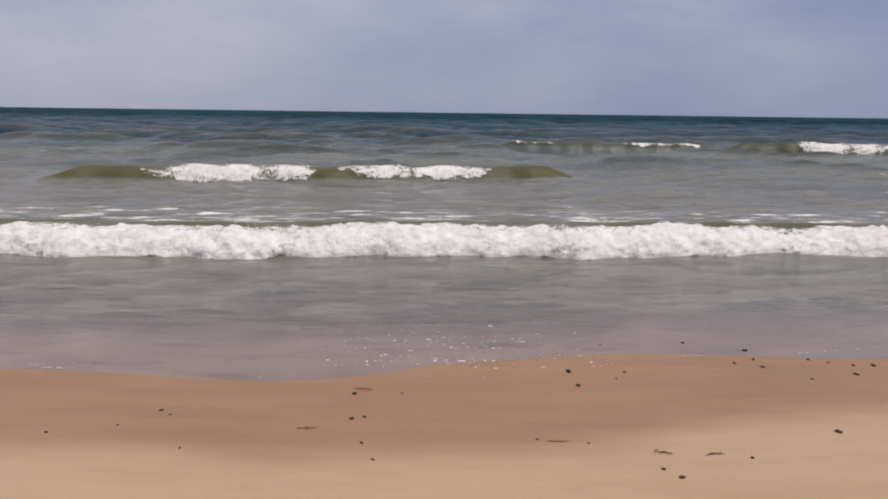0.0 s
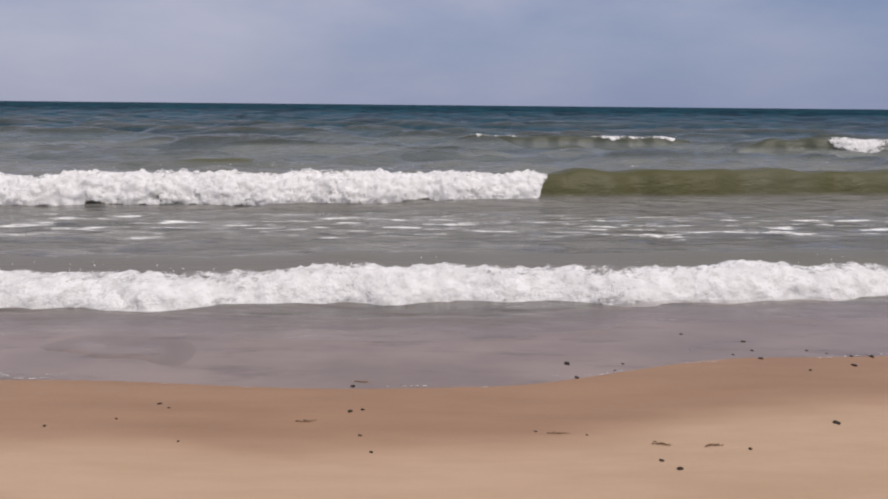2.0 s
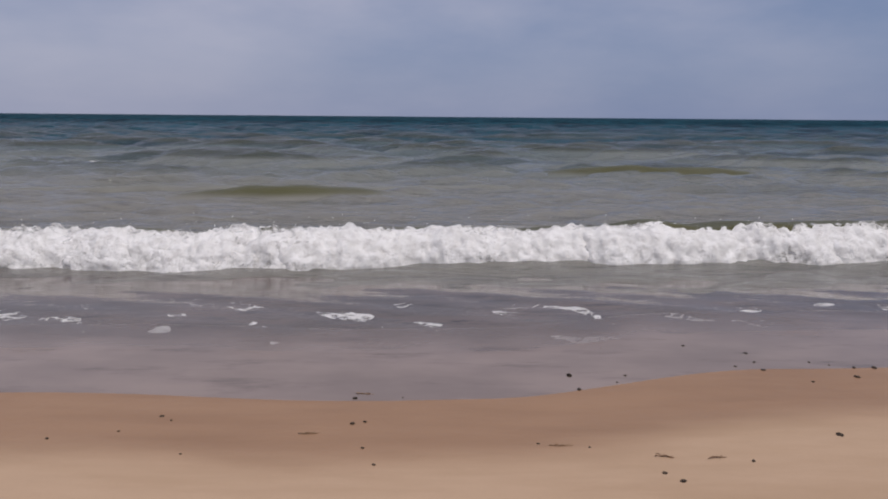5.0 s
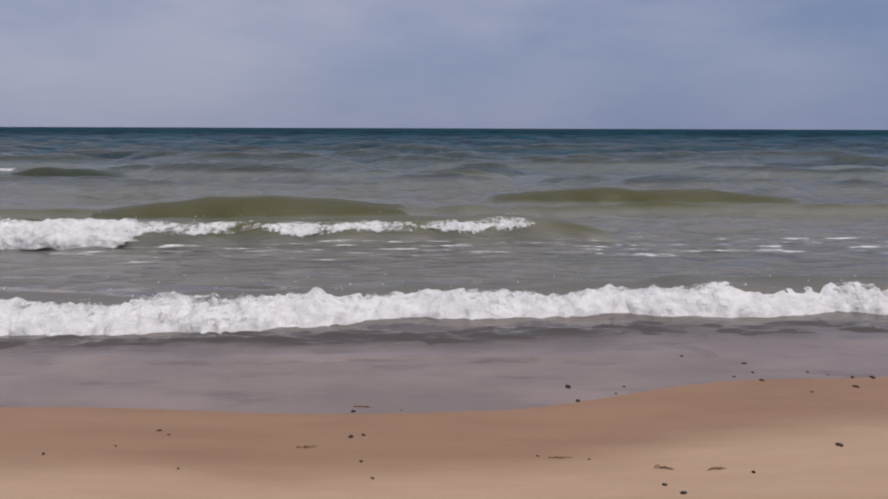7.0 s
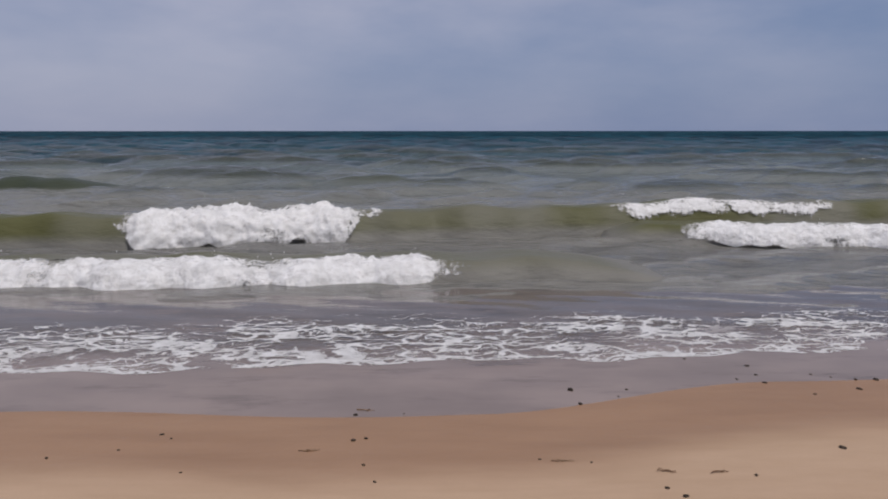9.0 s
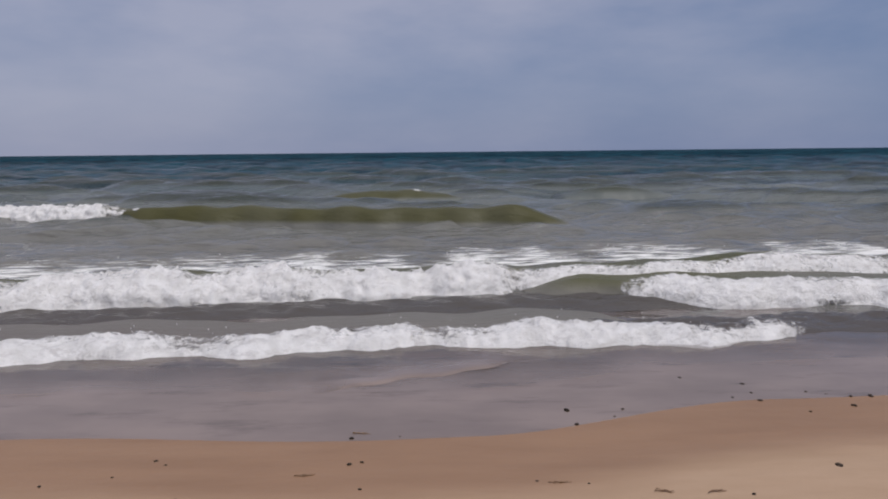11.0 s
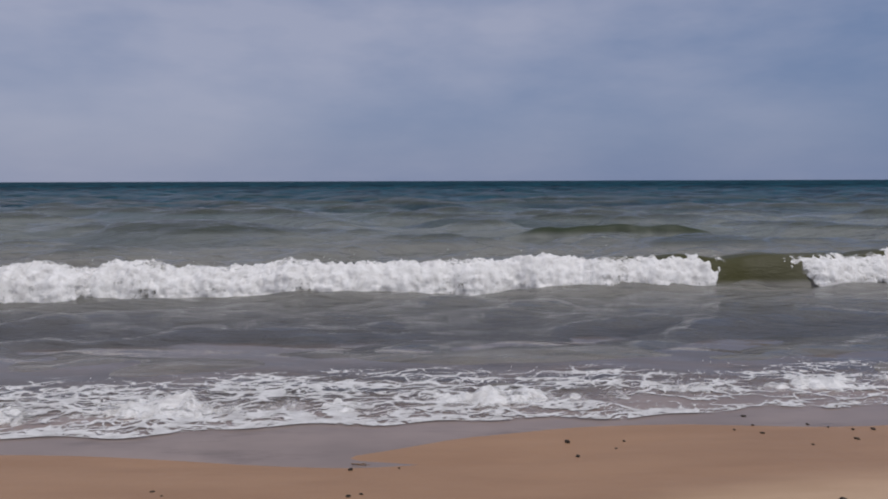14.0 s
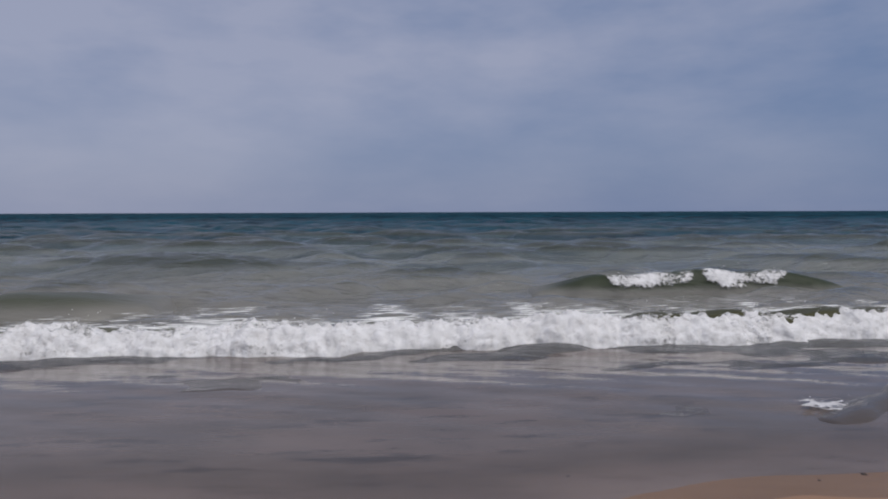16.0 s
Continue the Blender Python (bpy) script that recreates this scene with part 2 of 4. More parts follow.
    w.link(m.outputs["Shader"], w.out.inputs["Surface"])
    return w.m


def streak_material(name, scale, stretch, low, high):
    """Thin wisps of old foam drawn out along the beach."""
    w = Mat(name)
    ob = w.add("ShaderNodeTexCoord").outputs["Object"]
    cover = w.add("ShaderNodeAttribute")
    cover.attribute_name = "cover"
    wisp = w.noise(ob, scale, 8.0, 0.7, stretch)
    keep = w.remap(w.maths("ADD", wisp, cover.outputs["Fac"]), low, high, 0.0, 0.85)
    p = w.add("ShaderNodeBsdfPrincipled", Roughness=0.8)
    p.inputs["Base Color"].default_value = (0.84, 0.83, 0.81, 1)
    clear = w.add("ShaderNodeBsdfTransparent")
    m = w.add("ShaderNodeMixShader")
    w.link(keep, m.inputs["Fac"])
    w.link(clear.outputs["BSDF"], m.inputs[1])
    w.link(p.outputs["BSDF"], m.inputs[2])
    w.link(m.outputs["Shader"], w.out.inputs["Surface"])
    return w.m


def sand_material():
    """Fine tan beach sand, browner and smoother where it is wet."""
    w = Mat("beach_sand")
    pos = w.add("ShaderNodeNewGeometry").outputs["Position"]
    wet_in = w.add("ShaderNodeAttribute")
    wet_in.attribute_name = "wet"
    blot = w.noise(pos, 1.1, 5.0, 0.6, (0.45, 1, 1))
    wet = w.remap(w.maths("ADD", wet_in.outputs["Fac"], w.maths("MULTIPLY", w.maths("SUBTRACT", blot, 0.5), 0.7)), 0.15, 0.95)
    grain = w.noise(pos, 420.0, 3.0, 0.7)
    streak = w.noise(pos, 2.6, 5.0, 0.65, (0.25, 1.3, 1))
    dry = w.mix(w.remap(streak, 0.3, 0.7), (0.365, 0.242, 0.156), (0.428, 0.292, 0.198))
    damp = w.mix(w.remap(streak, 0.3, 0.7), (0.238, 0.132, 0.074), (0.286, 0.164, 0.094))
    c = w.mix(wet, dry, damp)
    c = w.mix(w.remap(grain, 0.35, 0.7, 0.0, 0.3), c, (0.20, 0.15, 0.11))
    p = w.add("ShaderNodeBsdfPrincipled", IOR=1.4)
    w.link(c, p.inputs["Base Color"])
    w.link(w.remap(wet, 0.0, 1.0, 0.9, 0.55), p.inputs["Roughness"])
    n = w.bump(w.noise(pos, 9.0, 5.0, 0.6), 0.25, 0.02)
    n = w.bump(grain, 0.35, 0.002, n)
    w.link(n, p.inputs["Normal"])
    w.link(p.outputs["BSDF"], w.out.inputs["Surface"])
    return w.m


def debris_material(name, a, b, rough):
    w = Mat(name)
    co = w.add("ShaderNodeTexCoord").outputs["Object"]
    info = w.add("ShaderNodeObjectInfo")
    c = w.mix(info.outputs["Random"], a, b)
    c = w.mix(w.remap(w.noise(co, 60.0, 4.0, 0.6), 0.4, 0.7, 0.0, 0.5), c, tuple(1.8 * v for v in a))
    p = w.add("ShaderNodeBsdfPrincipled", Roughness=rough)
    p.inputs["Specular IOR Level"].default_value = 0.12
    w.link(c, p.inputs["Base Color"])
    w.link(w.bump(w.noise(co, 90.0, 4.0, 0.6), 0.5, 0.004), p.inputs["Normal"])
    w.link(p.outputs["BSDF"], w.out.inputs["Surface"])
    return w.m


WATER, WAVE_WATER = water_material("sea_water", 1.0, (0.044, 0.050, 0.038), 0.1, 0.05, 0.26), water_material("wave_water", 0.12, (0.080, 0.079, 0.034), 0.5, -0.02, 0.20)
FILM = film_material("swash_water", (0.208, 0.167, 0.156), (0.282, 0.224, 0.206), (0.125, 0.102, 0.098), 0.6, 0.82)
SURGE = film_material("surge_water", (0.098, 0.081, 0.073), (0.138, 0.108, 0.096), (0.038, 0.034, 0.033), 1.6, 0.94, 6.5, 0.7)
SAND = sand_material()
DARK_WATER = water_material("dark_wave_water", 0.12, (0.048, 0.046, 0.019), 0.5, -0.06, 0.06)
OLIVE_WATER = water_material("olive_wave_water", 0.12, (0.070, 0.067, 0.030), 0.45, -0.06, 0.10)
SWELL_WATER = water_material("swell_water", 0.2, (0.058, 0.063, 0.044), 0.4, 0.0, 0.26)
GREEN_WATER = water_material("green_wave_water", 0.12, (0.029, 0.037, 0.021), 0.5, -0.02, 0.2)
BACKWASH = water_material("backwash_water", 0.2, (0.05, 0.042, 0.039), 0.12, ripple_dark=0.65)
FROTH, LACE = foam_material("sea_froth", False), foam_material("sea_lace", True)
STREAK = streak_material("foam_streaks", 2.6, (0.42, 1.5, 1), 0.88, 1.04)
WAKE = streak_material("torn_foam", 6.5, (0.33, 1.2, 1), 0.85, 1.10)
STONE = debris_material("dark_stone", (0.022, 0.017, 0.014), (0.050, 0.036, 0.028), 0.85)
WEED = debris_material("dry_weed", (0.19, 0.12, 0.078), (0.25, 0.165, 0.10), 0.8)


# ---- mesh helpers ----
def grid_mesh(name, x, y, z, material, **fields):
    """A mesh on a grid of rows x columns; fields are named values for each point."""
    rows, cols = x.shape
    mesh = bpy.data.meshes.new(name)
    i = np.arange(rows * cols).reshape(rows, cols)
    faces = np.stack([i[:-1, :-1], i[:-1, 1:], i[1:, 1:], i[1:, :-1]], axis=-1).reshape(-1, 4)
    mesh.from_pydata(np.stack([x, y, z], axis=-1).reshape(-1, 3).tolist(), [], faces.tolist())
    for key, values in fields.items():
        at = mesh.attributes.new(key, "FLOAT", "POINT")
        at.data.foreach_set("value", np.ascontiguousarray(values, dtype=np.float32).ravel())
    mesh.shade_smooth()
    mesh.materials.append(material)
    return mesh


def smooth(a, b, v):
    s = np.clip((v - a) / (b - a), 0, 1)
    return s * s * (3 - 2 * s)


def lumps(x, y, z, scale, octaves=4, seed=0.0):
    """Fractal noise from about -1 to 1 on arrays of points."""
    shape = np.shape(x)
    flat = zip(np.ravel(x), np.ravel(y), np.ravel(z))
    v = [noise.fractal(Vector((a * scale + seed, b * scale, c * scale)), 1.0, 2.0, octaves) for a, b, c in flat]
    return np.array(v).reshape(shape)


def waves_1d(v, seed, lengths):
    rng = np.random.default_rng(seed)
    return sum(np.sin(v * 2 * np.pi / l + rng.uniform(0, 6.3)) for l in lengths) / len(lengths)


# ---- beach ----
def waterline(x):
    """Where the still water meets the sand: a shallow bay, then a low spit of sand."""
    return 4.20 + 0.62 * smooth(0.3, 2.45, x) + 0.05 * smooth(2.5, 6.0, x) + 0.06 * smooth(-1.0, -4.0, x) + 0.03 * np.sin(x * 2.1)


def sand_height(x, y):
    above = waterline(x) - y
    z = 0.07 * above
    z = np.where(above > 8, 0.56 + 0.03 * (above - 8), z)
    # a nearly level wet terrace, a small step down, then the sloping bed
    z = np.where(above < 0, 0.008 * above, z)
    z = z + 0.0028 * np.exp(-((x - 0.4) / 1.3) ** 2) * smooth(-0.02, -0.25, above) * smooth(-0.85, -0.5, above)
    z = np.where(above < -0.9, -0.0072 + 0.35 * (above + 0.9), z)
    z = np.where(above < -1.1, -0.0772 + 0.13 * (above + 1.1), z)
    z = np.where(above < -4, -0.454 + 0.035 * (above + 4), z)
    return np.clip(z, -3.5, 1.6)


def build_ground():
    def axis(dense_a, dense_b, step, low, high):
        a, b, s = [], [], step
        v = dense_a
        while v > low:
            s *= 1.22
            v -= s
            a.append(max(v, low))
        s, v = step, dense_b
        while v < high:
            s *= 1.22
            v += s
            b.append(min(v, high))
        return np.array(a[::-1] + list(np.arange(dense_a, dense_b + 1e-6, step)) + b)
    xs, ys = axis(-4.2, 4.2, 0.04, -4500, 4500), axis(2.2, 6.0, 0.04, -600, 4800)
    x, y = np.meshgrid(xs, ys)
    z = sand_height(x, y)
    near = (np.abs(x) < 6) & (y < 8) & (y > 0)
    rough = np.zeros_like(z)
    rough[near] = lumps(x[near] * 0.5, y[near], 0 * x[near], 1.6, 4)
    z = z + 0.006 * rough * smooth(0.0, 0.5, waterline(x) - y)
    wet = smooth(1.5, 0.45, waterline(x) - y)
    ob = new("ground", grid_mesh("ground", x, y, z, SAND, wet=wet))
    return tagged(ob, "tan beach sand, damp and browner along the waterline", "beach", kind="structure")


build_ground()


# ---- sea ----
def build_sea():
    ys = list(np.arange(3.0, 30.0, 0.09))
    while ys[-1] < 4850:
        ys.append(ys[-1] * (1.0055 if ys[-1] < 330 else 1.02))
    ys = np.array(ys)
    u = np.linspace(-1, 1, 460)
    x, y = np.meshgrid(u, ys)
    x = x * (10 + 0.85 * y)
    z = np.zeros_like(x)
    rng = np.random.default_rng(5)
    for length in (0.55, 0.7, 0.9, 1.2, 1.5, 2.0, 2.6, 3.2, 3.9, 4.7, 5.8, 7.0, 9.0):
        for _ in range(4):
            turn = rng.normal(0, 0.45 if length < 3 else 0.6)
            phase = rng.uniform(0, 6.28)
            k = 2 * np.pi / length
            group = 0.55 + 0.45 * np.sin(x * 0.9 / length + y * 0.5 / length + rng.uniform(0, 6.28))
            step = np.maximum(np.gradient(ys), 0.09)[:, None]
            fade = smooth(0.5, 0.2, step / length) * smooth(0.5, 0.2, (0.0041 * y + 0.05) / length)
            size = 0.0105 * length * smooth(5, 26, y) if length < 3 else (0.013 if length < 5 else 0.009) * length * smooth(12, 40, y)
            z += (size + 0.0075 * length * (length < 1.6)) * fade * group * np.sin(k * (y * np.cos(turn) + x * np.sin(turn)) + phase)
    # short-crested swell further out
    for length in (5.0, 6.5, 8.5, 11.0, 14.0):
        for _ in range(4):
            turn, phase, k = rng.normal(0.05, 0.22), rng.uniform(0, 6.28), 2 * np.pi / length
            group = np.clip(np.sin(x / rng.uniform(2.2, 5.0) + y * 0.13 + rng.uniform(0, 6.28)) + 0.3 * np.sin(x / 1.3 + phase), 0, 1)
            fade = smooth(0.5, 0.2, np.maximum(np.gradient(ys), 0.09)[:, None] / length)
            size = 0.0125 * length * smooth(15, 38, y) * (0.8 + 0.5 * smooth(50, 140, y))
            z += size * fade * group * np.sin(k * (y * np.cos(turn) + x * np.sin(turn)) + phase)
    limit = 0.006 + 0.022 * smooth(5.5, 10, y) + 0.5 * smooth(12.5, 24, y)
    z = limit * np.tanh(z / limit)
    z += 0.3 * np.abs(z) - 0.02
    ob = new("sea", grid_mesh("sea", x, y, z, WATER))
    return tagged(ob, "rippled green-grey sea turning teal towards the horizon", "sea", kind="structure")


def build_film():
    xs, ys = np.linspace(-9, 9, 181), np.linspace(2.2, 7.4, 130)
    x, y = np.meshgrid(xs, ys)
    out = y - waterline(x)
    z = 0.0008 * np.sin(x * 1.3 + 2 * y) - 0.20 * smooth(1.45, 2.0, out)
    ob = new("swash", grid_mesh("swash", x, y, z, FILM, skin=smooth(1.9, 0.7, out + 0.15 * waves_1d(x, 5, (2.1, 0.9)))))
    return tagged(ob, "thin glossy sheet of mauve-grey swash over wet sand", "water", kind="structure")


def build_surge():
    """A darker sheet of water that runs up the beach late on."""
    xs, ys = np.linspace(-9, 9, 181), np.linspace(2.4, 9.2, 160)
    x, y = np.meshgrid(xs, ys)
    z = (0.0008 + 0.004 * smooth(5.2, 6.4, y)) * (waves_1d(x + 0.4 * y, 7, (1.7, 0.8)) + waves_1d(y + 0.3 * x, 8, (0.9, 0.5))) - 0.09 * smooth(6.6, 9.0, y)
    out = y - waterline(x)
    ob = new("surge", grid_mesh("surge", x, y, z, SURGE, skin=0.30 + 0.70 * smooth(-0.25, 1.0, out)))
    return tagged(ob, "dark grey-mauve sheet of water running up the sand", "water", kind="structure")


sea, film, surge = build_sea(), build_film(), build_surge()


# ---- breaking waves ----
def part(name, mesh, parent, label=""):
    ob = new(name, mesh)
    ob.parent = parent
    return tagged(ob, label)


def crest_height(x, seed):
    """How the crest of a wave swells and sinks along its length."""
    return 0.91 + 0.15 * waves_1d(x, seed, (9.0, 4.1, 2.3, 1.4))


def crest_bend(x, seed):
    """How far the crest line bows towards the beach and back."""
    return 0.16 * waves_1d(x, seed + 90, (13.0, 7.1)) + 0.12 * waves_1d(x, seed + 1, (4.3, 2.2, 1.1))


def ridge_mesh(name, x0, x1, height, seed, front, back=3.2, ends=2.0, material=None):
    """A swell of water that runs along x: steep towards the beach, long behind."""
    xs = np.arange(x0, x1 + 0.01, 0.09)
    v = np.linspace(0, 1, 34)
    x, v = np.meshgrid(xs, v)
    tips = smooth(x0, x0 + ends, x) * smooth(x1, x1 - ends, x)
    h = height * tips * crest_height(x, seed)
    s = np.where(v < 0.45, v / 0.45, (1 - v) / 0.55)
    y = np.where(v < 0.45, -front * (1 - s) ** 1.0, back * (1 - s)) + crest_bend(x, seed)
    rise = np.where(v < 0.45, np.sin(s * np.pi / 2) ** 1.1, s * s * (3 - 2 * s))
    z = h * rise - 0.22 * (1 - s) ** 3 - 0.30 * smooth(0.25, 0.0, tips)
    z = z + 0.03 * height * lumps(x, y * 2, z * 0, 1.1, 3, seed) * rise
    return grid_mesh(name, x, y, z, material or WAVE_WATER)


def froth_mesh(name, x0, x1, height, seed, trail=1.6, ends=0.8, cap=0.0, sheer=0.0, under=0):
    """Tumbling froth that hangs from the crest of a wave, with torn foot, back and ends."""
    xs = np.arange(x0, x1 + 0.01, 0.035)
    v = np.linspace(0, 1, 46)
    x, v = np.meshgrid(xs, v)
    torn = x + 0.15 * ends * waves_1d(x, seed + 4, (1.9, 0.9, 0.5))
    taper = smooth(x0, x0 + ends, torn) * smooth(x1, x1 - ends, torn)
    h = height * crest_height(x, under) * (1.03 + 0.02 * taper)
    a = np.clip(v / 0.5, 0, 1) * np.pi / 2
    s = np.clip((v - 0.5) / 0.5, 0, 1)
    if cap:
        # a thin cap lies close on the swell beneath it
        y = np.where(v < 0.5, -(0.25 + 0.5 * height) * (1 - v / 0.5), trail * s) - 0.02
        z = np.where(v < 0.5, h * np.sin(a) ** 1.05 - 0.19 * (1 - v / 0.5).clip(0) ** 3, h * (1 - s) ** 1.4 + 0.02)
    else:
        h = h * (1.04 + 0.08 * waves_1d(x, seed, (3.3, 1.15, 0.7, 0.41)))
        y = -(0.27 + 0.58 * height) * np.cos(a) ** 0.9 * (1 + 0.12 * waves_1d(x, seed + 1, (2.2, 1.1, 0.6))) + trail * s
        # towards its ends the roll thins out and clings to the face of the wave
        thick = smooth(0.25, 0.95, taper)
        y = np.where(v < 0.5, thick * y - (1 - thick) * (0.26 + 0.5 * height) * (1 - v / 0.5), y)
        z = np.where(v < 0.5, h * np.sin(a) ** (1.05 - 0.1 * thick) - (0.20 - 0.10 * thick) * np.cos(a) ** (3 - thick), h * (1 - s) ** 1.4 + 0.02)
    y = y + crest_bend(x, under)
    bulge = lumps(x * 0.8, y * 1.2, z * 1.6, 3.2, 4, seed * 3.7)
    fine = lumps(x, y, z * 0.8, 9.5, 5, seed * 1.3)
    amp = height * (0.055 * bulge + 0.085 * fine) * (1 - 0.6 * s) * (0.4 + 0.6 * taper)
    if cap:
        amp = 0.5 * np.abs(amp)
    else:
        # small tongues of froth leap over the crest
        amp = amp + 0.07 * height * np.clip(fine + 0.3 * bulge - 0.15, 0, 0.5) * smooth(0.34, 0.47, v) * smooth(0.7, 0.52, v)
    z = z + amp * (0.15 + 0.85 * np.sin(a))
    y = y - amp * np.cos(a) * 1.1
    foot = 0.02 + 0.08 * np.clip(waves_1d(x, seed + 2, (3.9, 1.7, 0.8, 0.45)), 0, 1) + 0.46 * (1 - taper) ** 1.5
    foot = foot + cap * (0.9 + 0.16 * waves_1d(x, seed + 3, (2.1, 0.9, 0.45)))
    cover = 0.70 + 0.1 * waves_1d(x, seed + 5, (2.9, 1.3)) + 0.08 * smooth(0.1, 0.3, v) - 0.62 * s ** 0.65 - 0.14 * smooth(0.30, 0.5, v) - 0.34 * (1 - taper) ** 1.2 - 0.5 * smooth(0.15, 0.0, taper)
    soft = 0.09 if cap else 0.025
    cover = cover - sheer - 0.75 * smooth(foot + soft, 0.6 * foot - 0.05 - soft, v) - 1.2 * soft * (cap > 0)
    return grid_mesh(name, x, y, z, FROTH, cover=cover)


def spray_mesh(name, x0, x1, height, count, seed):
    """Drops thrown up over a breaking crest."""
    rng = random.Random(seed)
    bm = bmesh.new()
    for _ in range(count):
        r = rng.uniform(0.002, 0.007)
        up = rng.random() ** 2.2
        at = Matrix.Translation((rng.uniform(x0, x1), rng.uniform(-0.25, 0.2), height * (0.92 + 0.55 * up)))
        bmesh.ops.create_icosphere(bm, subdivisions=1, radius=r, matrix=at @ Matrix.Diagonal((1, 1, rng.uniform(0.8, 1.9), 1)))
    mesh = bpy.data.meshes.new(name)
    bm.to_mesh(mesh)
    bm.free()
    mesh.attributes.new("cover", "FLOAT", "POINT").data.foreach_set("value", np.ones(len(mesh.vertices), dtype=np.float32))
    mesh.materials.append(FROTH)
    return mesh


def breaking_wave(label, bodies, height, seed, froths, ends=2.0, back=3.2, sprays=(), trail=1.6, water=None):
    """One wave: its body of water and the rolls of froth along it."""
    wave = tagged(new("breaking_wave"), label, "wave", "waves rolling to the beach")
    rolls = []
    for i, (a, b, t, *tone) in enumerate(bodies):
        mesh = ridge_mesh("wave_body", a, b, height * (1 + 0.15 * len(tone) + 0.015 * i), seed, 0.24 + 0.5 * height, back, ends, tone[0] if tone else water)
        rolls.append((part("wave_body", mesh, wave, "smooth olive-green wave face"), t))
    for i, (a, b, t, *cap) in enumerate(froths):
        end = min(1.8, 0.55 * (b - a))
        mesh = froth_mesh("froth", a - 0.1 - 0.6 * end, b + 0.1 + 0.6 * end, height * (1.0 if cap else 1.03), seed + 7 + i, trail, end, *(list(cap) + [0.0, 0.0])[:2], seed)
        rolls.append((part("froth", mesh, wave, "tumbling white froth"), t))
        drops = spray_mesh("spray", a, b, height, int(10 * (b - a)), seed + i)
        tagged(part("spray", drops, rolls[-1][0], "fine white drops"), kind="stuff")
    for i, (a, b, extra, t0, t1) in enumerate(sprays):
        mesh = froth_mesh("splash", a, b, height + extra, seed + 40 + i, 0.9, 0.8, under=seed)
        splash = part("splash", mesh, wave, "burst of white spray")
        drops = spray_mesh("spray", a + 0.2, b - 0.2, height + extra * 1.2, int(90 * (b - a)), seed + 50 + i)
        tagged(part("spray", drops, splash, "flying white drops"), kind="stuff")
        rolls.append((splash, (t0, t1)))
    return wave, rolls, height


def backwash(wave, x0, x1, height, seed, t, ahead=0.35):
    """Choppy dark backwash heaped up before the foot of a wave."""
    xs, v = np.arange(x0, x1, 0.04), np.linspace(0, 1, 34)
    x, v = np.meshgrid(xs, v)
    y = -ahead - 0.3 * height - 0.85 * v + 0.08 * waves_1d(x, seed, (3.1, 1.3))
    fade = smooth(0, 0.2, v) * smooth(1, 0.5, v) * smooth(x0, x0 + 1, x) * smooth(x1, x1 - 1, x)
    z = 0.03 * fade - 0.05 * (1 - fade) + 0.035 * fade * lumps(x * 0.45, y, 0 * x, 5.5, 5, seed)
    strip = part("backwash", grid_mesh("backwash", x, y, z, BACKWASH), wave[0], "dark choppy backwash")
    wave[1].append((strip, t))
    return strip


def wake(wave, x0, x1, depth, seed, strength, t_on, t_off, sunk, crest_seed):
    """The torn foam that trails over the back of a broken crest and on the water behind it."""
    xs, v = np.arange(x0, x1, 0.06), np.linspace(0, 1, 60)
    x, v = np.meshgrid(xs, v)
    back = 0.2 + depth * v
    s = np.clip(1 - back / 3.2, 0, 1)
    y = back + crest_bend(x, crest_seed)
    z = np.maximum(wave[2] * crest_height(x, crest_seed) * s * s * (3 - 2 * s) - 0.22 * (1 - s) ** 3, sunk) + 0.012 + 0.012 * lumps(x, y, 0 * x, 1.5, 3, seed)
    reach = 0.85 + 0.30 * waves_1d(x, seed + 2, (5.7, 2.6, 1.2))
    cover = strength * (1.02 - 0.48 * np.clip(v / reach, 0, 1.6)) * smooth(0.3, 1.3, back) * smooth(x0, x0 + 1, x) * smooth(x1, x1 - 1, x) - 0.4 * smooth(0.85, 1.0, v) + 0.07 * waves_1d(x, seed + 1, (3.3, 1.4))
    sheet = part("wake", grid_mesh("wake", x, y, z, WAKE, cover=cover), wave[0], "lacy foam trailing behind the crest")
    wave[1].append((sheet, ("ride", t_on, t_off)))


def lace_sheet(label, x0, x1, depth, seed, strength=0.42, edge=True, thin=0.0, shore=False):
    """A flat net of foam left behind by a wave, denser at its rim."""
    xs, v = np.linspace(x0, x1, int((x1 - x0) / 0.08)), np.linspace(0, 1, 30)
    x, v = np.meshgrid(xs, v)
    y = depth * v + 0.10 * waves_1d(x, seed, (3.7, 1.9, 0.9)) * (1 - 0.5 * v)
    if shore:
        y = waterline(x) + 0.5 * y
    z = 0.006 + 0.005 * lumps(x, y, 0 * x, 2.0, 3, seed)
    body = strength * smooth(1.0, 0.55, v) * smooth(x0, x0 + 0.6, x) * smooth(x1, x1 - 0.6, x)
    body = body - thin * smooth(0.3, 2.2, x)
    if edge:
        body = body + 0.30 * smooth(0.05, 0.0, np.abs(v - 0.02)) * (0.75 + 0.5 * waves_1d(x, seed + 3, (1.7, 0.8, 0.4)))
    else:
        body = body * smooth(0.0, 0.25, v)
    ob = new("foam_sheet", grid_mesh("foam_sheet", x, y, z, LACE, cover=body))
    return tagged(ob, label, "foam", "nets of foam on the water", "stuff")


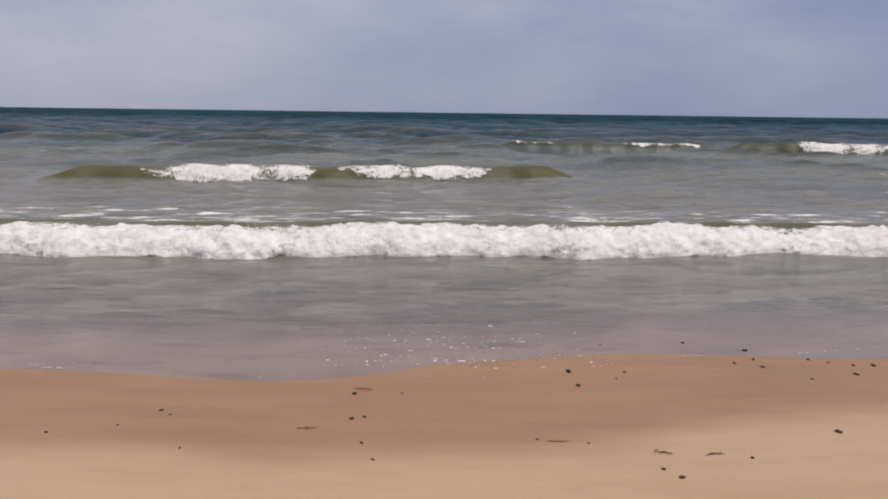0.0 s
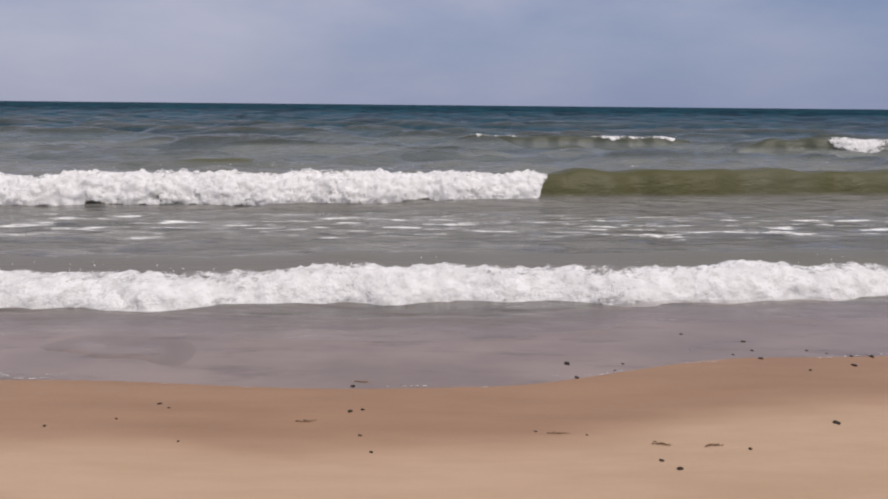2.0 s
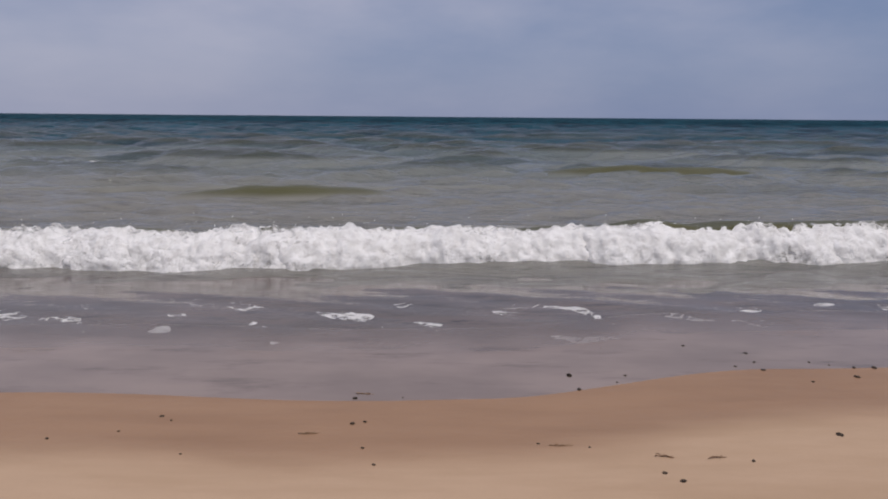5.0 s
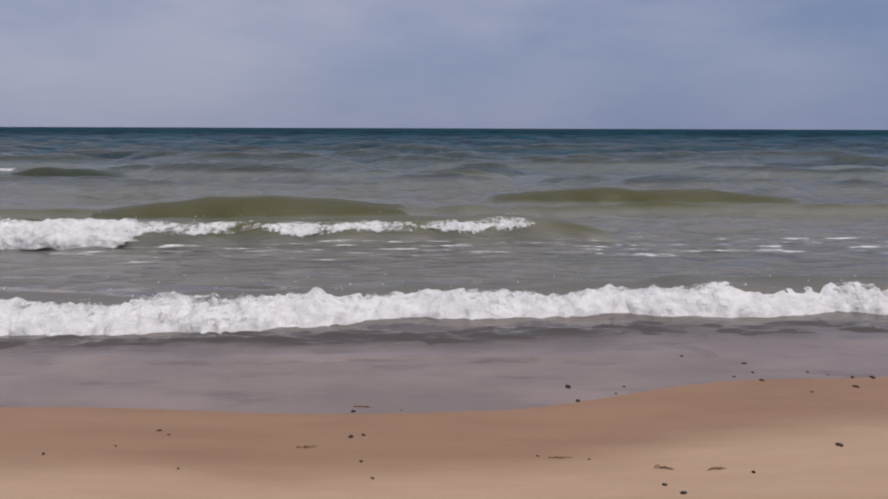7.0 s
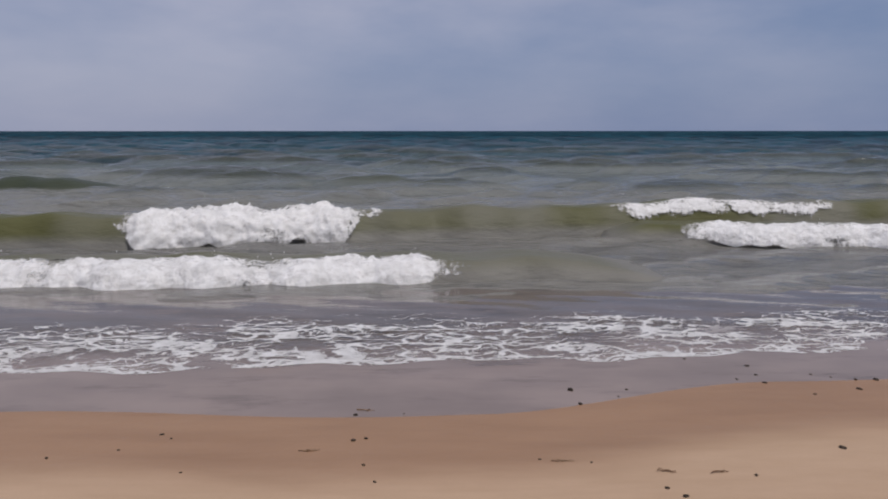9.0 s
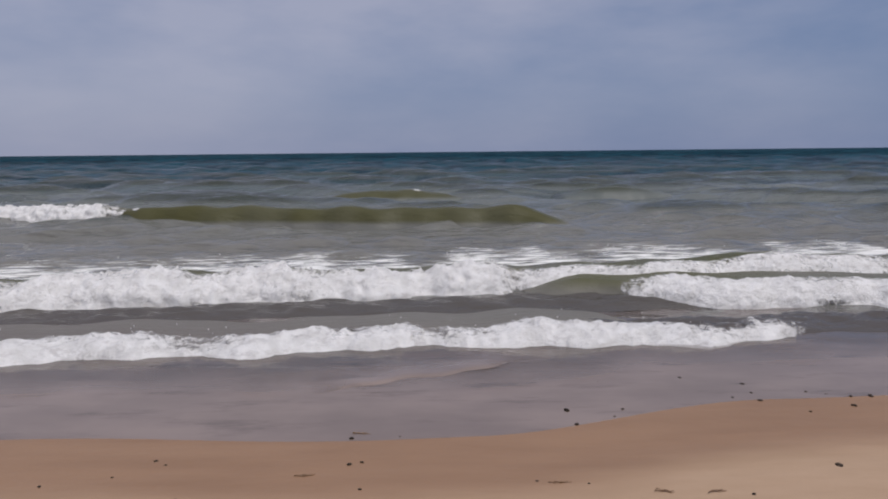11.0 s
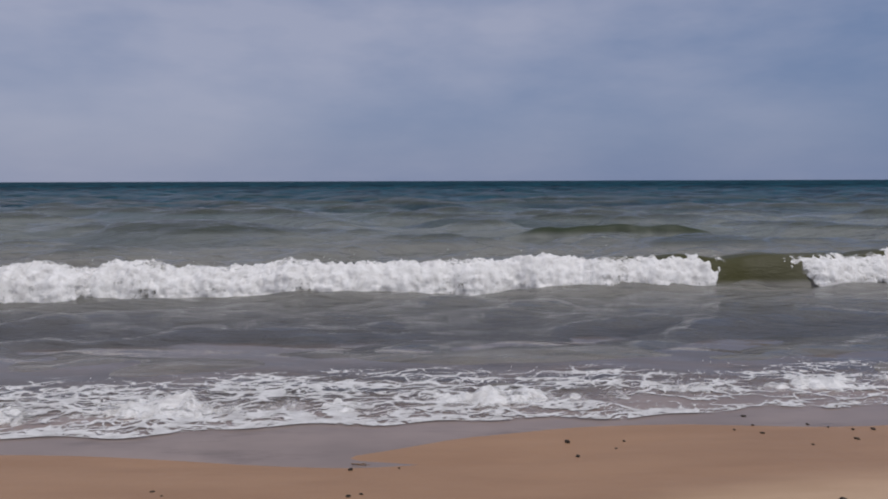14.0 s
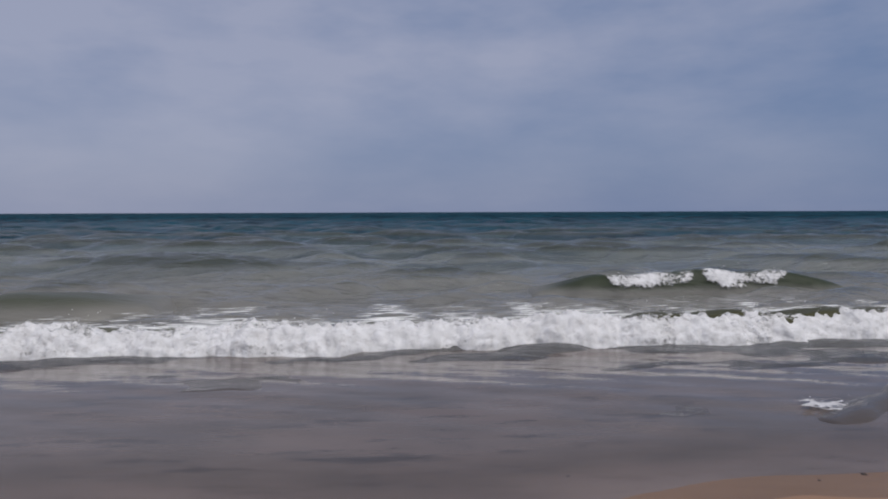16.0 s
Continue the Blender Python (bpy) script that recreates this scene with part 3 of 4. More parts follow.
WAVE_A = breaking_wave("low broken wave with a full white roll of froth", [(-10, 10, 0)], 0.28, 11, [(-9.5, -3.0, 0), (-3.4, 2.6, 0), (2.2, 9.5, 0)])
WAVE_B = breaking_wave("long wave that breaks into white froth piece by piece", [(-11.2, 4.6, 0), (1.0, 15, 1.7, OLIVE_WATER)], 0.46, 23,
                       [(-7.7, -3.6, 0, 0.05), (-2.4, 1.0, 0, 0.10), (-8.6, -2.6, 1.9), (-3.4, 1.2, 1.9), (-4.6, -1.6, 1.42), (0.5, 1.8, 1.5), (-15, -7.6, 1.4),
                        (1.9, 2.9, 2.3), (5.0, 12.0, 3.0), (2.7, 5.4, 3.2)], sprays=[(3.4, 8.2, 0.20, 3.45, 4.3)], water=OLIVE_WATER)
# its sheer caps stand in for crest lace and glints
WAVE_C = breaking_wave("wave with froth spreading along a brownish crest", [(-13, 3.5, 0)], 0.32, 31,
                       [(-12, -5.2, (5.6, 7.1), 0.10, 0.08), (-12, -5.2, 7.0), (-5.0, -0.2, 7.6), (-8.5, 1.5, (6.2, 7.7), 0.16, 0.06), (-0.5, 3.0, 9.9)])
WAVE_C2 = breaking_wave("short broken wavelet with a thin line of froth", [(2.6, 11, 0)], 0.24, 37, [(4.6, 10, 7.9)], ends=1.2)
WAVE_D = breaking_wave("olive wave that breaks in two patches, then all along", [(-12, 2.8, 0), (-2.0, 13, 0)], 0.50, 43,
                       [(-4.4, -2.1, 7.8, 0.04), (-5.0, -1.8, 8.45), (3.2, 5.6, 8.1, 0.2), (5.4, 7.4, 8.6, 0.2), (-11, -4.3, 9.8), (-2.6, 0.9, 9.8), (2.0, 7.2, 10.2, 0.10), (6.4, 11, 9.8, 0.08), (0.4, 2.8, 10.2, 0.16), (0.6, 2.5, 12.4), (2.2, 8.2, 12.4)])
# the sheer cap from -9.4 to -3.3 stands in for sparse glints
WAVE_E = breaking_wave("tall green wave with a glassy face and spreading froth", [(-15, 4.0, 0), (1.6, 13, 13.6, DARK_WATER)], 0.56, 53,
                       [(-14, -9, 10.6), (-3.2, -0.4, 11.4, 0.22), (-0.6, 2.7, 12.4, 0.17), (-9.4, -3.3, 12.4, 0.24, 0.16), (-3.4, 3.4, 13.1), (-6.6, -4.8, 12.9, 0.10), (-5.4, -3.0, 13.4),
                        (-9.2, -5.8, 13.5), (3.3, 4.8, 13.9), (7.0, 12, 14.0), (4.5, 7.2, 14.4)],
                       sprays=[(0.8, 3.8, 0.10, 13.0, 13.8), (4.8, 6.6, 0.22, 14.9, 15.7)], water=OLIVE_WATER)
WAVE_F = breaking_wave("short green wave with small white caps", [(1.5, 10.5, 0)], 0.56, 61,
                       [(2.6, 4.0, (14.5, 15.9), 0.22), (4.0, 5.7, 15.9, 0.16), (6.3, 7.9, 15.7, 0.16)], ends=2.6, water=GREEN_WATER)
WAVE_G = breaking_wave("far breaking wave with a ragged white crest", [(-5.5, 6, 0)], 0.66, 71, [(-1.0, 2.5, 0, 0.06), (-3.4, -0.6, 2.3, 0.2), (1.9, 5.0, 1.9, 0.1)], ends=2.4, water=SWELL_WATER)
WAVE_H = breaking_wave("far low wave with a thin white crest", [(-9.5, 4.5, 0)], 0.54, 83, [(-2.0, 2.4, 0, 0.34), (-7.6, -4.9, 0.2, 0.40)], ends=2.4, water=SWELL_WATER)



# ---- low unbroken swells further out ----
def swell(label, x0, x1, height, seed, water, cap=None):
    """A rounded hump of water that rises, runs in and sinks again."""
    hump = tagged(new("swell"), label, "wave", "low swells running in")
    mesh = ridge_mesh("swell_body", x0, x1, height, seed, 0.5 + 0.9 * height, 3.0, 0.42 * (x1 - x0), water)
    part("swell_body", mesh, hump, "rounded dark-green water face")
    if cap:
        part("crest_foam", froth_mesh("crest_foam", *cap, height, seed + 7, 0.8, 0.3 * (cap[1] - cap[0]), 0.30, 0.05, seed), hump, "small white crest")
    return hump


SWELLS = [swell("low grey-green swell on open water", -4.2, 4.2, 0.38, 301, OLIVE_WATER),
          swell("long olive swell with a smooth face", -5.0, 5.0, 0.36, 307, OLIVE_WATER),
          swell("dark green hump with a white fleck of foam", -3.2, 3.0, 0.46, 311, GREEN_WATER, (-2.4, -1.2)),
          swell("small grey-green hump of water", -2.6, 2.6, 0.34, 317, SWELL_WATER),
          swell("olive swell with a thin white crest", -3.8, 3.8, 0.40, 323, OLIVE_WATER, (0.2, 1.4)),
          swell("small grey-green hump of water", -3.0, 3.0, 0.36, 331, SWELL_WATER),
          swell("low dark swell on open water", -3.4, 3.4, 0.34, 337, SWELL_WATER),
          swell("low smooth swell close behind the surf", -2.6, 2.4, 0.30, 341, SWELL_WATER)]
BACKWASH_B = backwash(WAVE_B, -7, 8, 0.46, 5, 6.0)
BACKWASH_C = backwash(WAVE_C, 0.4, 9, 0.32, 17, 10.5, -0.6)
BACKWASH_D = backwash(WAVE_D, -6, 8, 0.50, 9, 11.9)
wake(WAVE_A, -9, 9, 4.6, 201, 0.41, -1, 1.1, 0.06, 11)
wake(WAVE_B, -9, 9, 2.4, 205, 0.40, 3.6, 7.6, 0.22, 23)
wake(WAVE_C, -9, 1.5, 1.6, 211, 0.40, 8.2, 11.2, 0.16, 31)
wake(WAVE_D, -9, 9, 3.6, 215, 0.62, 10.0, 13.4, 0.26, 43)
wake(WAVE_E, -10, 10, 4.3, 221, 0.58, 14.9, 17, 0.27, 53)
SHEET_A = lace_sheet("lacy foam left on shallow swash", -7, 7, 1.75, 3)
SHEET_B = lace_sheet("thin lacy foam with a white rim", -7, 7, 1.6, 8, 0.38)
SHEET_C = lace_sheet("narrow lacy foam running up the beach", -6, 3.2, 0.9, 13)
SHEET_D = lace_sheet("broad net of white foam spreading over the sand", -7, 7, 1.8, 19, 0.44, True, 0.13)


SHEET_EDGE = lace_sheet("thin broken rim of foam on the waterline", -4, 5, 0.3, 29, 0.0, shore=True)
# the small last one also stands in for glints on the swash
STREAKS = [lace_sheet("drifting white foam streaks on grey-green water", a, b, d, seed, c, False)
           for a, b, d, seed, c in ((-9, 10, 4.6, 41, 0.37), (-6, 9, 4.4, 47, 0.35), (-8, 8, 3.6, 59, 0.35), (-1.2, 1.6, 0.9, 67, 0.3))]
for streak in STREAKS:
    streak.data.materials[0] = STREAK


def wavelet(label, x0, x1, height, seed):
    """The thin leading edge of a skin of water sliding over the swash."""
    xs, v = np.arange(x0, x1 + 0.01, 0.04), np.linspace(0, 1, 26)
    x, v = np.meshgrid(xs, v)
    ends = smooth(x0, x0 + 0.6, x) * smooth(x1, x1 - 0.6, x)
    y = 0.6 * v ** 1.6 + 0.07 * waves_1d(x, seed, (2.3, 1.1, 0.5))
    z = height * ends * smooth(0, 0.22, v) * smooth(1, 0.3, v) - 0.006 * (1 - ends) - 0.004 * smooth(0.7, 1, v) - 0.003 * smooth(0.1, 0, v)
    ob = new("ripple", grid_mesh("ripple", x, y, z, FILM, skin=ends * smooth(1.0, 0.35, v)))
    return tagged(ob, label, "ripple", "low ripples on the swash")


def flecks_mesh(x0, x1, y0, y1, count, seed):
    """Scattered white bits standing in for foam and sun glints on the swash."""
    rng = random.Random(seed)
    bm = bmesh.new()
    for _ in range(count):
        r = rng.uniform(0.002, 0.009) * (0.4 + rng.random() ** 2)
        at = Matrix.Translation((rng.triangular(x0, x1), rng.triangular(y0, y1, y0), 0.004))
        bmesh.ops.create_icosphere(bm, subdivisions=1, radius=r, matrix=at @ Matrix.Diagonal((rng.uniform(1.0, 2.6), 1, 0.5, 1)))
    mesh = bpy.data.meshes.new("foam_glint_flecks")
    bm.to_mesh(mesh)
    bm.free()
    mesh.attributes.new("cover", "FLOAT", "POINT").data.foreach_set("value", np.ones(len(mesh.vertices), dtype=np.float32))
    mesh.materials.append(FROTH)
    return mesh


FLECKS = tagged(new("foam_glint_flecks", flecks_mesh(-1.1, 1.3, 4.35, 5.4, 260, 7)), "white flecks standing in for foam and glints on brown swash", "foam", "", "stuff")
RIPPLE_A = wavelet("low brownish ripple sliding back over wet sand", -0.8, 0.8, 0.014, 91)
RIPPLE_B = wavelet("thin curved ripple edge by the sand spit", -0.8, 0.8, 0.013, 95)
RIPPLE_C = wavelet("long dark ripple edge on the glossy swash", -1.1, 1.1, 0.015, 97)
RIPPLE_D = wavelet("long faint ripple line along the swash", -3.5, 2.6, 0.011, 99)
RIPPLE_E = wavelet("short dark green ripple on deep swash", -0.8, 0.7, 0.018, 103)
RIPPLE_G = wavelet("thin dark ripple on deep swash", -0.7, 0.7, 0.010, 109)
for ripple in (RIPPLE_E, RIPPLE_G):
    ripple.data.materials[0] = BACKWASH
WAVE_I = breaking_wave("small dark backwash wave with a tuft of froth", [(-0.6, 3.2, 0)], 0.10, 101, [], ends=0.8, back=0.45, water=BACKWASH)
SHEET_I = lace_sheet("small tuft of foam on the backwash", -0.45, 0.6, 0.55, 73, 0.55, False)


# ---- debris on the sand ----
def pebble_mesh(seed, flat):
    rng = random.Random(seed)
    bm = bmesh.new()
    bmesh.ops.create_icosphere(bm, subdivisions=2, radius=1.0)
    shift = Vector((rng.uniform(0, 50), rng.uniform(0, 50), 0))
    for v in bm.verts:
        v.co *= 1 + 0.35 * noise.fractal(v.co * 1.2 + shift, 1.0, 2.0, 3)
        v.co.z *= flat
    mesh = bpy.data.meshes.new("pebble")
    bm.to_mesh(mesh)
    bm.free()
    mesh.shade_smooth()
    mesh.materials.append(STONE)
    return mesh


def weed_mesh(seed):
    """A few dry stalks tangled flat on the sand."""
    rng = random.Random(seed)
    bm = bmesh.new()
    for _ in range(5):
        a, length = rng.uniform(-0.35, 0.35), rng.uniform(0.03, 0.075)
        x, y, bend = rng.uniform(-0.035, 0.035), rng.uniform(-0.01, 0.01), rng.uniform(-5, 5)
        ring = []
        for k in range(6):
            d = length * (k / 5 - 0.5)
            c = Vector((x + d * math.cos(a + bend * d), y + d * math.sin(a + bend * d), 0.006 + 0.004 * math.sin(k * 1.3 + a)))
            r = 0.0035 * (1 - 0.1 * k)
            ring.append([bm.verts.new(c + Vector((0, r * math.cos(q), r * math.sin(q)))) for q in (0.5, 2.6, 4.7)])
        for p, q in zip(ring, ring[1:]):
            for k in range(3):
                bm.faces.new((p[k], p[(k + 1) % 3], q[(k + 1) % 3], q[k]))
    mesh = bpy.data.meshes.new("weed_scrap")
    bm.to_mesh(mesh)
    bm.free()
    mesh.materials.append(WEED)
    return mesh


def on_sand(x, y):
    return float(sand_height(np.array(x), np.array(y)))


def scatter_debris():
    meshes = [pebble_mesh(k, f) for k, f in ((1, 0.6), (2, 0.45), (3, 0.75), (4, 0.5))]
    spots = [(1.95, 5.27, 16), (2.38, 5.1, 19), (2.36, 4.9, 11), (2.35, 4.73, 14), (2.78, 4.91, 12), (2.9, 4.85, 10), (3.05, 4.79, 12), (3.2, 4.79, 17),
             (2.94, 4.57, 16), (2.57, 4.46, 11), (0.91, 4.6, 18), (0.93, 4.35, 15), (1.31, 4.61, 11), (1.27, 5.2, 12), (-0.56, 4.17, 14), (-0.52, 3.74, 15), (-0.45, 3.77, 9)]
    small = [(-1.67, 3.82, 14), (-0.42, 3.39, 9), (-0.34, 3.19, 8), (0.53, 3.45, 9), (0.8, 3.4, 8), (1.59, 3.2, 9), (1.1, 3.08, 13), (1.16, 2.99, 13),
             (2.21, 3.52, 19), (-1.59, 3.76, 8), (-1.36, 3.3, 7), (-0.25, 4.19, 8), (1.22, 4.48, 9), (2.18, 4.81, 9), (-2.16, 3.48, 9), (-1.82, 3.59, 8)]
    rng = random.Random(4)
    for i, (x, y, mm) in enumerate(spots + small):
        ob = new("pebble", meshes[i % 4])
        r = mm / 1000 * 1.0
        ob.matrix_basis = Matrix.Translation((x, y, on_sand(x, y) + 0.2 * r)) @ pose(0, 0, 0, 0, 0, rng.uniform(0, 360)) @ Matrix.Diagonal((r * rng.uniform(1.0, 1.5), r, r, 1))
        tagged(ob, "small dark pebble half sunk in damp sand" if mm > 9 else "tiny dark grit fragment on the sand", "pebble", "pebbles scattered on the beach")
    for i, (x, y, turn) in enumerate(((0.65, 3.42, 0), (1.17, 3.27, -10), (1.43, 3.24, 12), (-0.75, 3.59, 5), (-0.5, 4.24, 0))):
        ob = new("weed_scrap", weed_mesh(20 + i))
        ob.matrix_basis = pose(x, y, on_sand(x, y), 0, 0, turn)
        tagged(ob, "dry brown scrap of seaweed on pale sand", "seaweed", "seaweed scraps on the beach")


scatter_debris()


# ---- everything that moves ----
def roll(thing, rows):
    """rows: seconds, way out to sea, turn, rise; optionally a shift along the beach."""
    walk(thing, [(r[0], pose(r[4] if len(r) > 4 else 0, r[1], r[3], 0, 0, r[2])) for r in rows])


def wave_motion(wave, rows):
    thing, froths, height = wave
    roll(thing, [(r[0], r[1] + 0.12 * (r[3] > -0.5), *r[2:]) for r in rows])
    for froth, t in froths:
        if froth.name.startswith("backwash"):
            continue
        if isinstance(t, tuple) and t[0] == "ride":
            keys = [(k, z) for k, z in ((t[1] - 0.8, -0.5), (t[1], 0.0), (t[2], 0.0), (t[2] + 0.8, -0.5)) if k > 0]
            walk(froth, [(0, pose(0, 0, 0.0 if t[1] <= 0 else -0.5))] + [(k, pose(0, 0, z)) for k, z in keys])
        elif isinstance(t, tuple):
            low = -height - 0.5
            walk(froth, [(0, pose(0, 0.2, low)), (t[0] - 0.6, pose(0, 0.2, low)), (t[0], pose(0, 0, 0)), (0.5 * (t[0] + t[1]), pose(0, 0, 0)),
                         (t[1], pose(0, 0.2, low)), (16.5, pose(0, 0.2, low))])
        elif t > 0.5:
            low = -height - 0.25
            keys = [(0, pose(0, 0.4, low))] + ([(t - 0.7, pose(0, 0.4, low))] if t > 0.8 else []) + [(t, pose(0, 0, 0)), (16, pose(0, 0, 0))]
            if t <= 0.8:
                keys[0] = (0, pose(0, 0.05, -0.22 * height))
            walk(froth, keys)


def level(strip, rows):
    walk(strip, [(t, pose(0, 0, z)) for t, z in rows])


def motions():
    walk(sea, [(0, pose(0, 0, -0.04)), (16, pose(0, -8, -0.04))])
    walk(film, [(0, pose(0, 0, -0.0016)), (0.6, pose(0, 0, -0.001)), (1.8, pose(0, 0, 0.002)), (13.2, pose(0, 0, 0.002)),
                (14.0, pose(0, 0, -0.001)), (14.5, pose(0, 0, -0.007)), (15.0, pose(0, 0, -0.005)), (15.5, pose(0, 0, 0.005)), (16, pose(0, 0, 0.015))])
    # earlier the surge lies just under the film and darkens the water beyond it
    level(surge, [(0, -0.2), (2.6, -0.06), (3.4, -0.012), (4.3, -0.012), (5.4, -0.03), (6.5, -0.012), (8.7, -0.012), (10.8, -0.012), (12.6, -0.012), (13.2, -0.07), (14.0, -0.03), (14.5, -0.0005), (15.0, 0.008), (15.5, 0.030), (16, 0.045)])
    roll(FLECKS, [(0, 0.30, 0, -0.003), (0.5, 0.12, 0, -0.004), (1.0, 0.0, 0, -0.02), (2.0, -0.2, 0, -0.2), (16, -0.2, 0, -0.5)])
    # swells: seconds, way out, turn, rise, shift along the beach
    roll(SWELLS[0], [(0, 24.5, 3, -0.3, -8.5), (2.5, 20.5, 3, -0.27, -6.0), (4.2, 17.0, 3, -0.24, -3.5), (6.5, 14.6, 4, -0.02, -4.0), (7.5, 13.7, 5, 0.05, -3.7), (8.2, 13.2, 6, -0.1, -3.6), (9, 12.5, 4, -0.7, -3.6), (16, 12, 4, -1.2, -3.6)])
    roll(SWELLS[1], [(0, 33, -3, -0.6, 6.0), (3.0, 28, -3, -0.16, 7.0), (4.2, 24.5, -3, -0.10, 7.5), (6.5, 18.5, -2, 0.0, 5.5), (7.5, 16.0, -2, -0.04, 5.0), (8.3, 15.2, -2, -0.35, 5.0), (16, 14, -2, -1.2, 5.0)])
    roll(SWELLS[2], [(0, 38, 2, -0.9, -10), (4.6, 29, 2, -0.6, -12), (6.5, 25.0, 2, -0.12, -13.0), (8.0, 22.3, 2, 0.0, -13.4), (8.7, 21.2, 2, 0.0, -12.8), (11, 19.5, 0, -0.25, -9.0), (12, 18.5, 0, -0.6, -9.0), (16, 18, 0, -1.2, -9.0)])
    roll(SWELLS[3], [(0, 36, 0, -0.5, 0.5), (6.5, 27.0, 0, -0.08, 1.0), (8.5, 23.5, 0, -0.02, -2.0), (11, 27.5, 0, -0.5, -3.0), (16, 26, 0, -1.0, -3.0)])
    roll(SWELLS[4], [(0, 46, 0, -0.8, 0), (8.5, 35, 0, -0.5, -1.0), (10.8, 28, 0, -0.10, -1.5), (11.5, 26.5, 0, -0.02, -2.4), (12.5, 24.0, 0, -0.06, -2.0), (13.5, 22.5, 0, -0.5, -2.0), (16, 21, 0, -1.0, -2.0)])
    roll(SWELLS[5], [(0, 46, 0, -0.8, 8), (8.5, 36, 0, -0.4, 8.0), (11, 28.5, 0, -0.06, 7.5), (12, 25.8, 0, -0.02, 7.0), (13, 24.2, 0, -0.4, 7.0), (16, 23, 0, -1.0, 7.0)])
    roll(SWELLS[6], [(0, 50, 2, -0.8, -9), (11, 33, 2, -0.3, -10), (13, 28.5, 2, -0.05, -9.5), (14.5, 26.0, 2, 0.0, -9.4), (16, 24.0, 2, 0.0, -9.6)])
    roll(SWELLS[7], [(0, 40, 4, -0.8, -6), (12.5, 21, 4, -0.5, -7), (14.0, 16.5, 4, -0.16, -7.4), (15, 14.2, 5, -0.04, -7.4), (15.5, 13.4, 5, 0.02, -7.4), (16, 12.9, 5, 0.04, -7.2)])
    roll(RIPPLE_E, [(0, 9, 3, -0.5, -2.2), (14.6, 8.3, 3, -0.2, -2.3), (15.2, 7.6, 3, -0.02, -2.2), (15.5, 7.3, 3, 0.02, -2.2), (16, 6.75, 3, 0.035, -2.1)])
    roll(RIPPLE_G, [(0, 9, 2, -0.5, 2.0), (14.4, 7.0, 2, -0.2, 2.0), (15.0, 6.4, 2, -0.01, 2.1), (15.5, 6.1, 2, 0.02, 2.1), (16, 5.85, 2, 0.038, 2.15)])
    wave_motion(WAVE_A, [(0, 9.15, 2.5, -0.02), (0.5, 8.5, 2.5, -0.04), (1.5, 7.05, 2.5, -0.095), (2.5, 6.3, 4.2, -0.115), (3.5, 5.9, 4.2, -0.15),
                         (4.0, 5.75, 4.2, -0.205), (4.2, 5.7, 4.2, -0.23), (5.2, 5.5, 4.2, -0.45), (16, 5.4, 4.2, -0.8)])
    wave_motion(WAVE_B, [(0, 19.0, 7, -0.10), (0.5, 17.9, 8, -0.05), (1.5, 15.1, 8, 0), (2.5, 12.3, 6, 0.02), (3.5, 11.0, 5.4, -0.09), (4.2, 10.1, 4.5, -0.12),
                         (6.5, 6.9, 4.8, -0.20), (7, 6.55, 4.4, -0.305), (7.6, 6.15, 4.0, -0.355), (8, 5.95, 4.2, -0.42), (8.5, 5.75, 4.4, -0.56), (10, 5.5, 4.4, -0.9), (16, 5.4, 4.4, -1.2)])
    wave_motion(WAVE_C, [(0, 34.0, 5, -1.2), (4, 21.0, 5, -0.6), (6.5, 12.85, 7, 0), (7, 11.35, 5.8, 0), (8, 10.25, 4.7, -0.08), (8.7, 9.1, 3.8, -0.11),
                         (10.8, 6.5, 3.5, -0.19), (11, 6.4, 4.2, -0.215), (12, 6.0, 4.2, -0.275), (12.5, 5.95, 5, -0.33), (13.3, 5.7, 5, -0.6), (16, 5.7, 5, -0.9)])
    wave_motion(WAVE_C2, [(0, 30.0, -3, -1.0), (6.5, 16.5, -3, -0.6), (8, 13.6, -4, 0), (8.7, 12.6, -7, 0), (10.8, 9.7, -12, -0.02, -1.6), (11, 9.2, -10, -0.03, -1.8),
                          (12, 7.15, -3, -0.06, -2.4), (12.5, 6.85, -1.3, -0.26, -2.4), (13.2, 6.4, 0, -0.6, -2.4), (16, 6.4, 0, -0.8, -2.4)])
    wave_motion(WAVE_D, [(0, 36.0, 8, -1.2), (5, 19.5, 8, -0.6), (7, 14.4, 5, -0.32), (7.5, 13.6, 7, -0.24), (8, 12.9, 9, -0.03), (8.7, 12.4, 9, 0), (10.8, 9.2, 5, -0.18), (11, 8.9, 5, -0.20),
                         (12, 7.4, 6.5, -0.27), (12.5, 6.8, 5, -0.30), (13, 6.3, 7, -0.33), (13.5, 5.85, 6.5, -0.35), (14, 5.6, 5, -0.5), (15, 5.3, 5, -0.9), (16, 5.2, 5, -1.0)])
    wave_motion(WAVE_E, [(0, 48.0, -6, -1.4), (8.5, 24.0, -8, -0.9), (11, 17.6, -8, -0.12), (12, 15.0, -7, 0), (12.5, 14.0, -6, 0), (13, 13.6, 0, -0.11), (13.5, 12.6, 3.2, -0.12),
                         (14, 11.9, 5.5, -0.15), (14.5, 11.4, 6.6, -0.19), (15, 10.7, 5.6, -0.23), (15.5, 10.05, 6.7, -0.26), (16, 9.5, 6.7, -0.28)])
    wave_motion(WAVE_F, [(0, 60.0, -4, -1.5), (10, 32.0, -4, -0.9), (13, 25.5, -5, -0.25), (14, 22.8, -4, -0.18), (14.5, 20.7, -4, -0.12), (15, 19.3, -3, -0.06), (15.5, 16.6, 1, -0.09), (16, 15.5, 0, -0.10)])
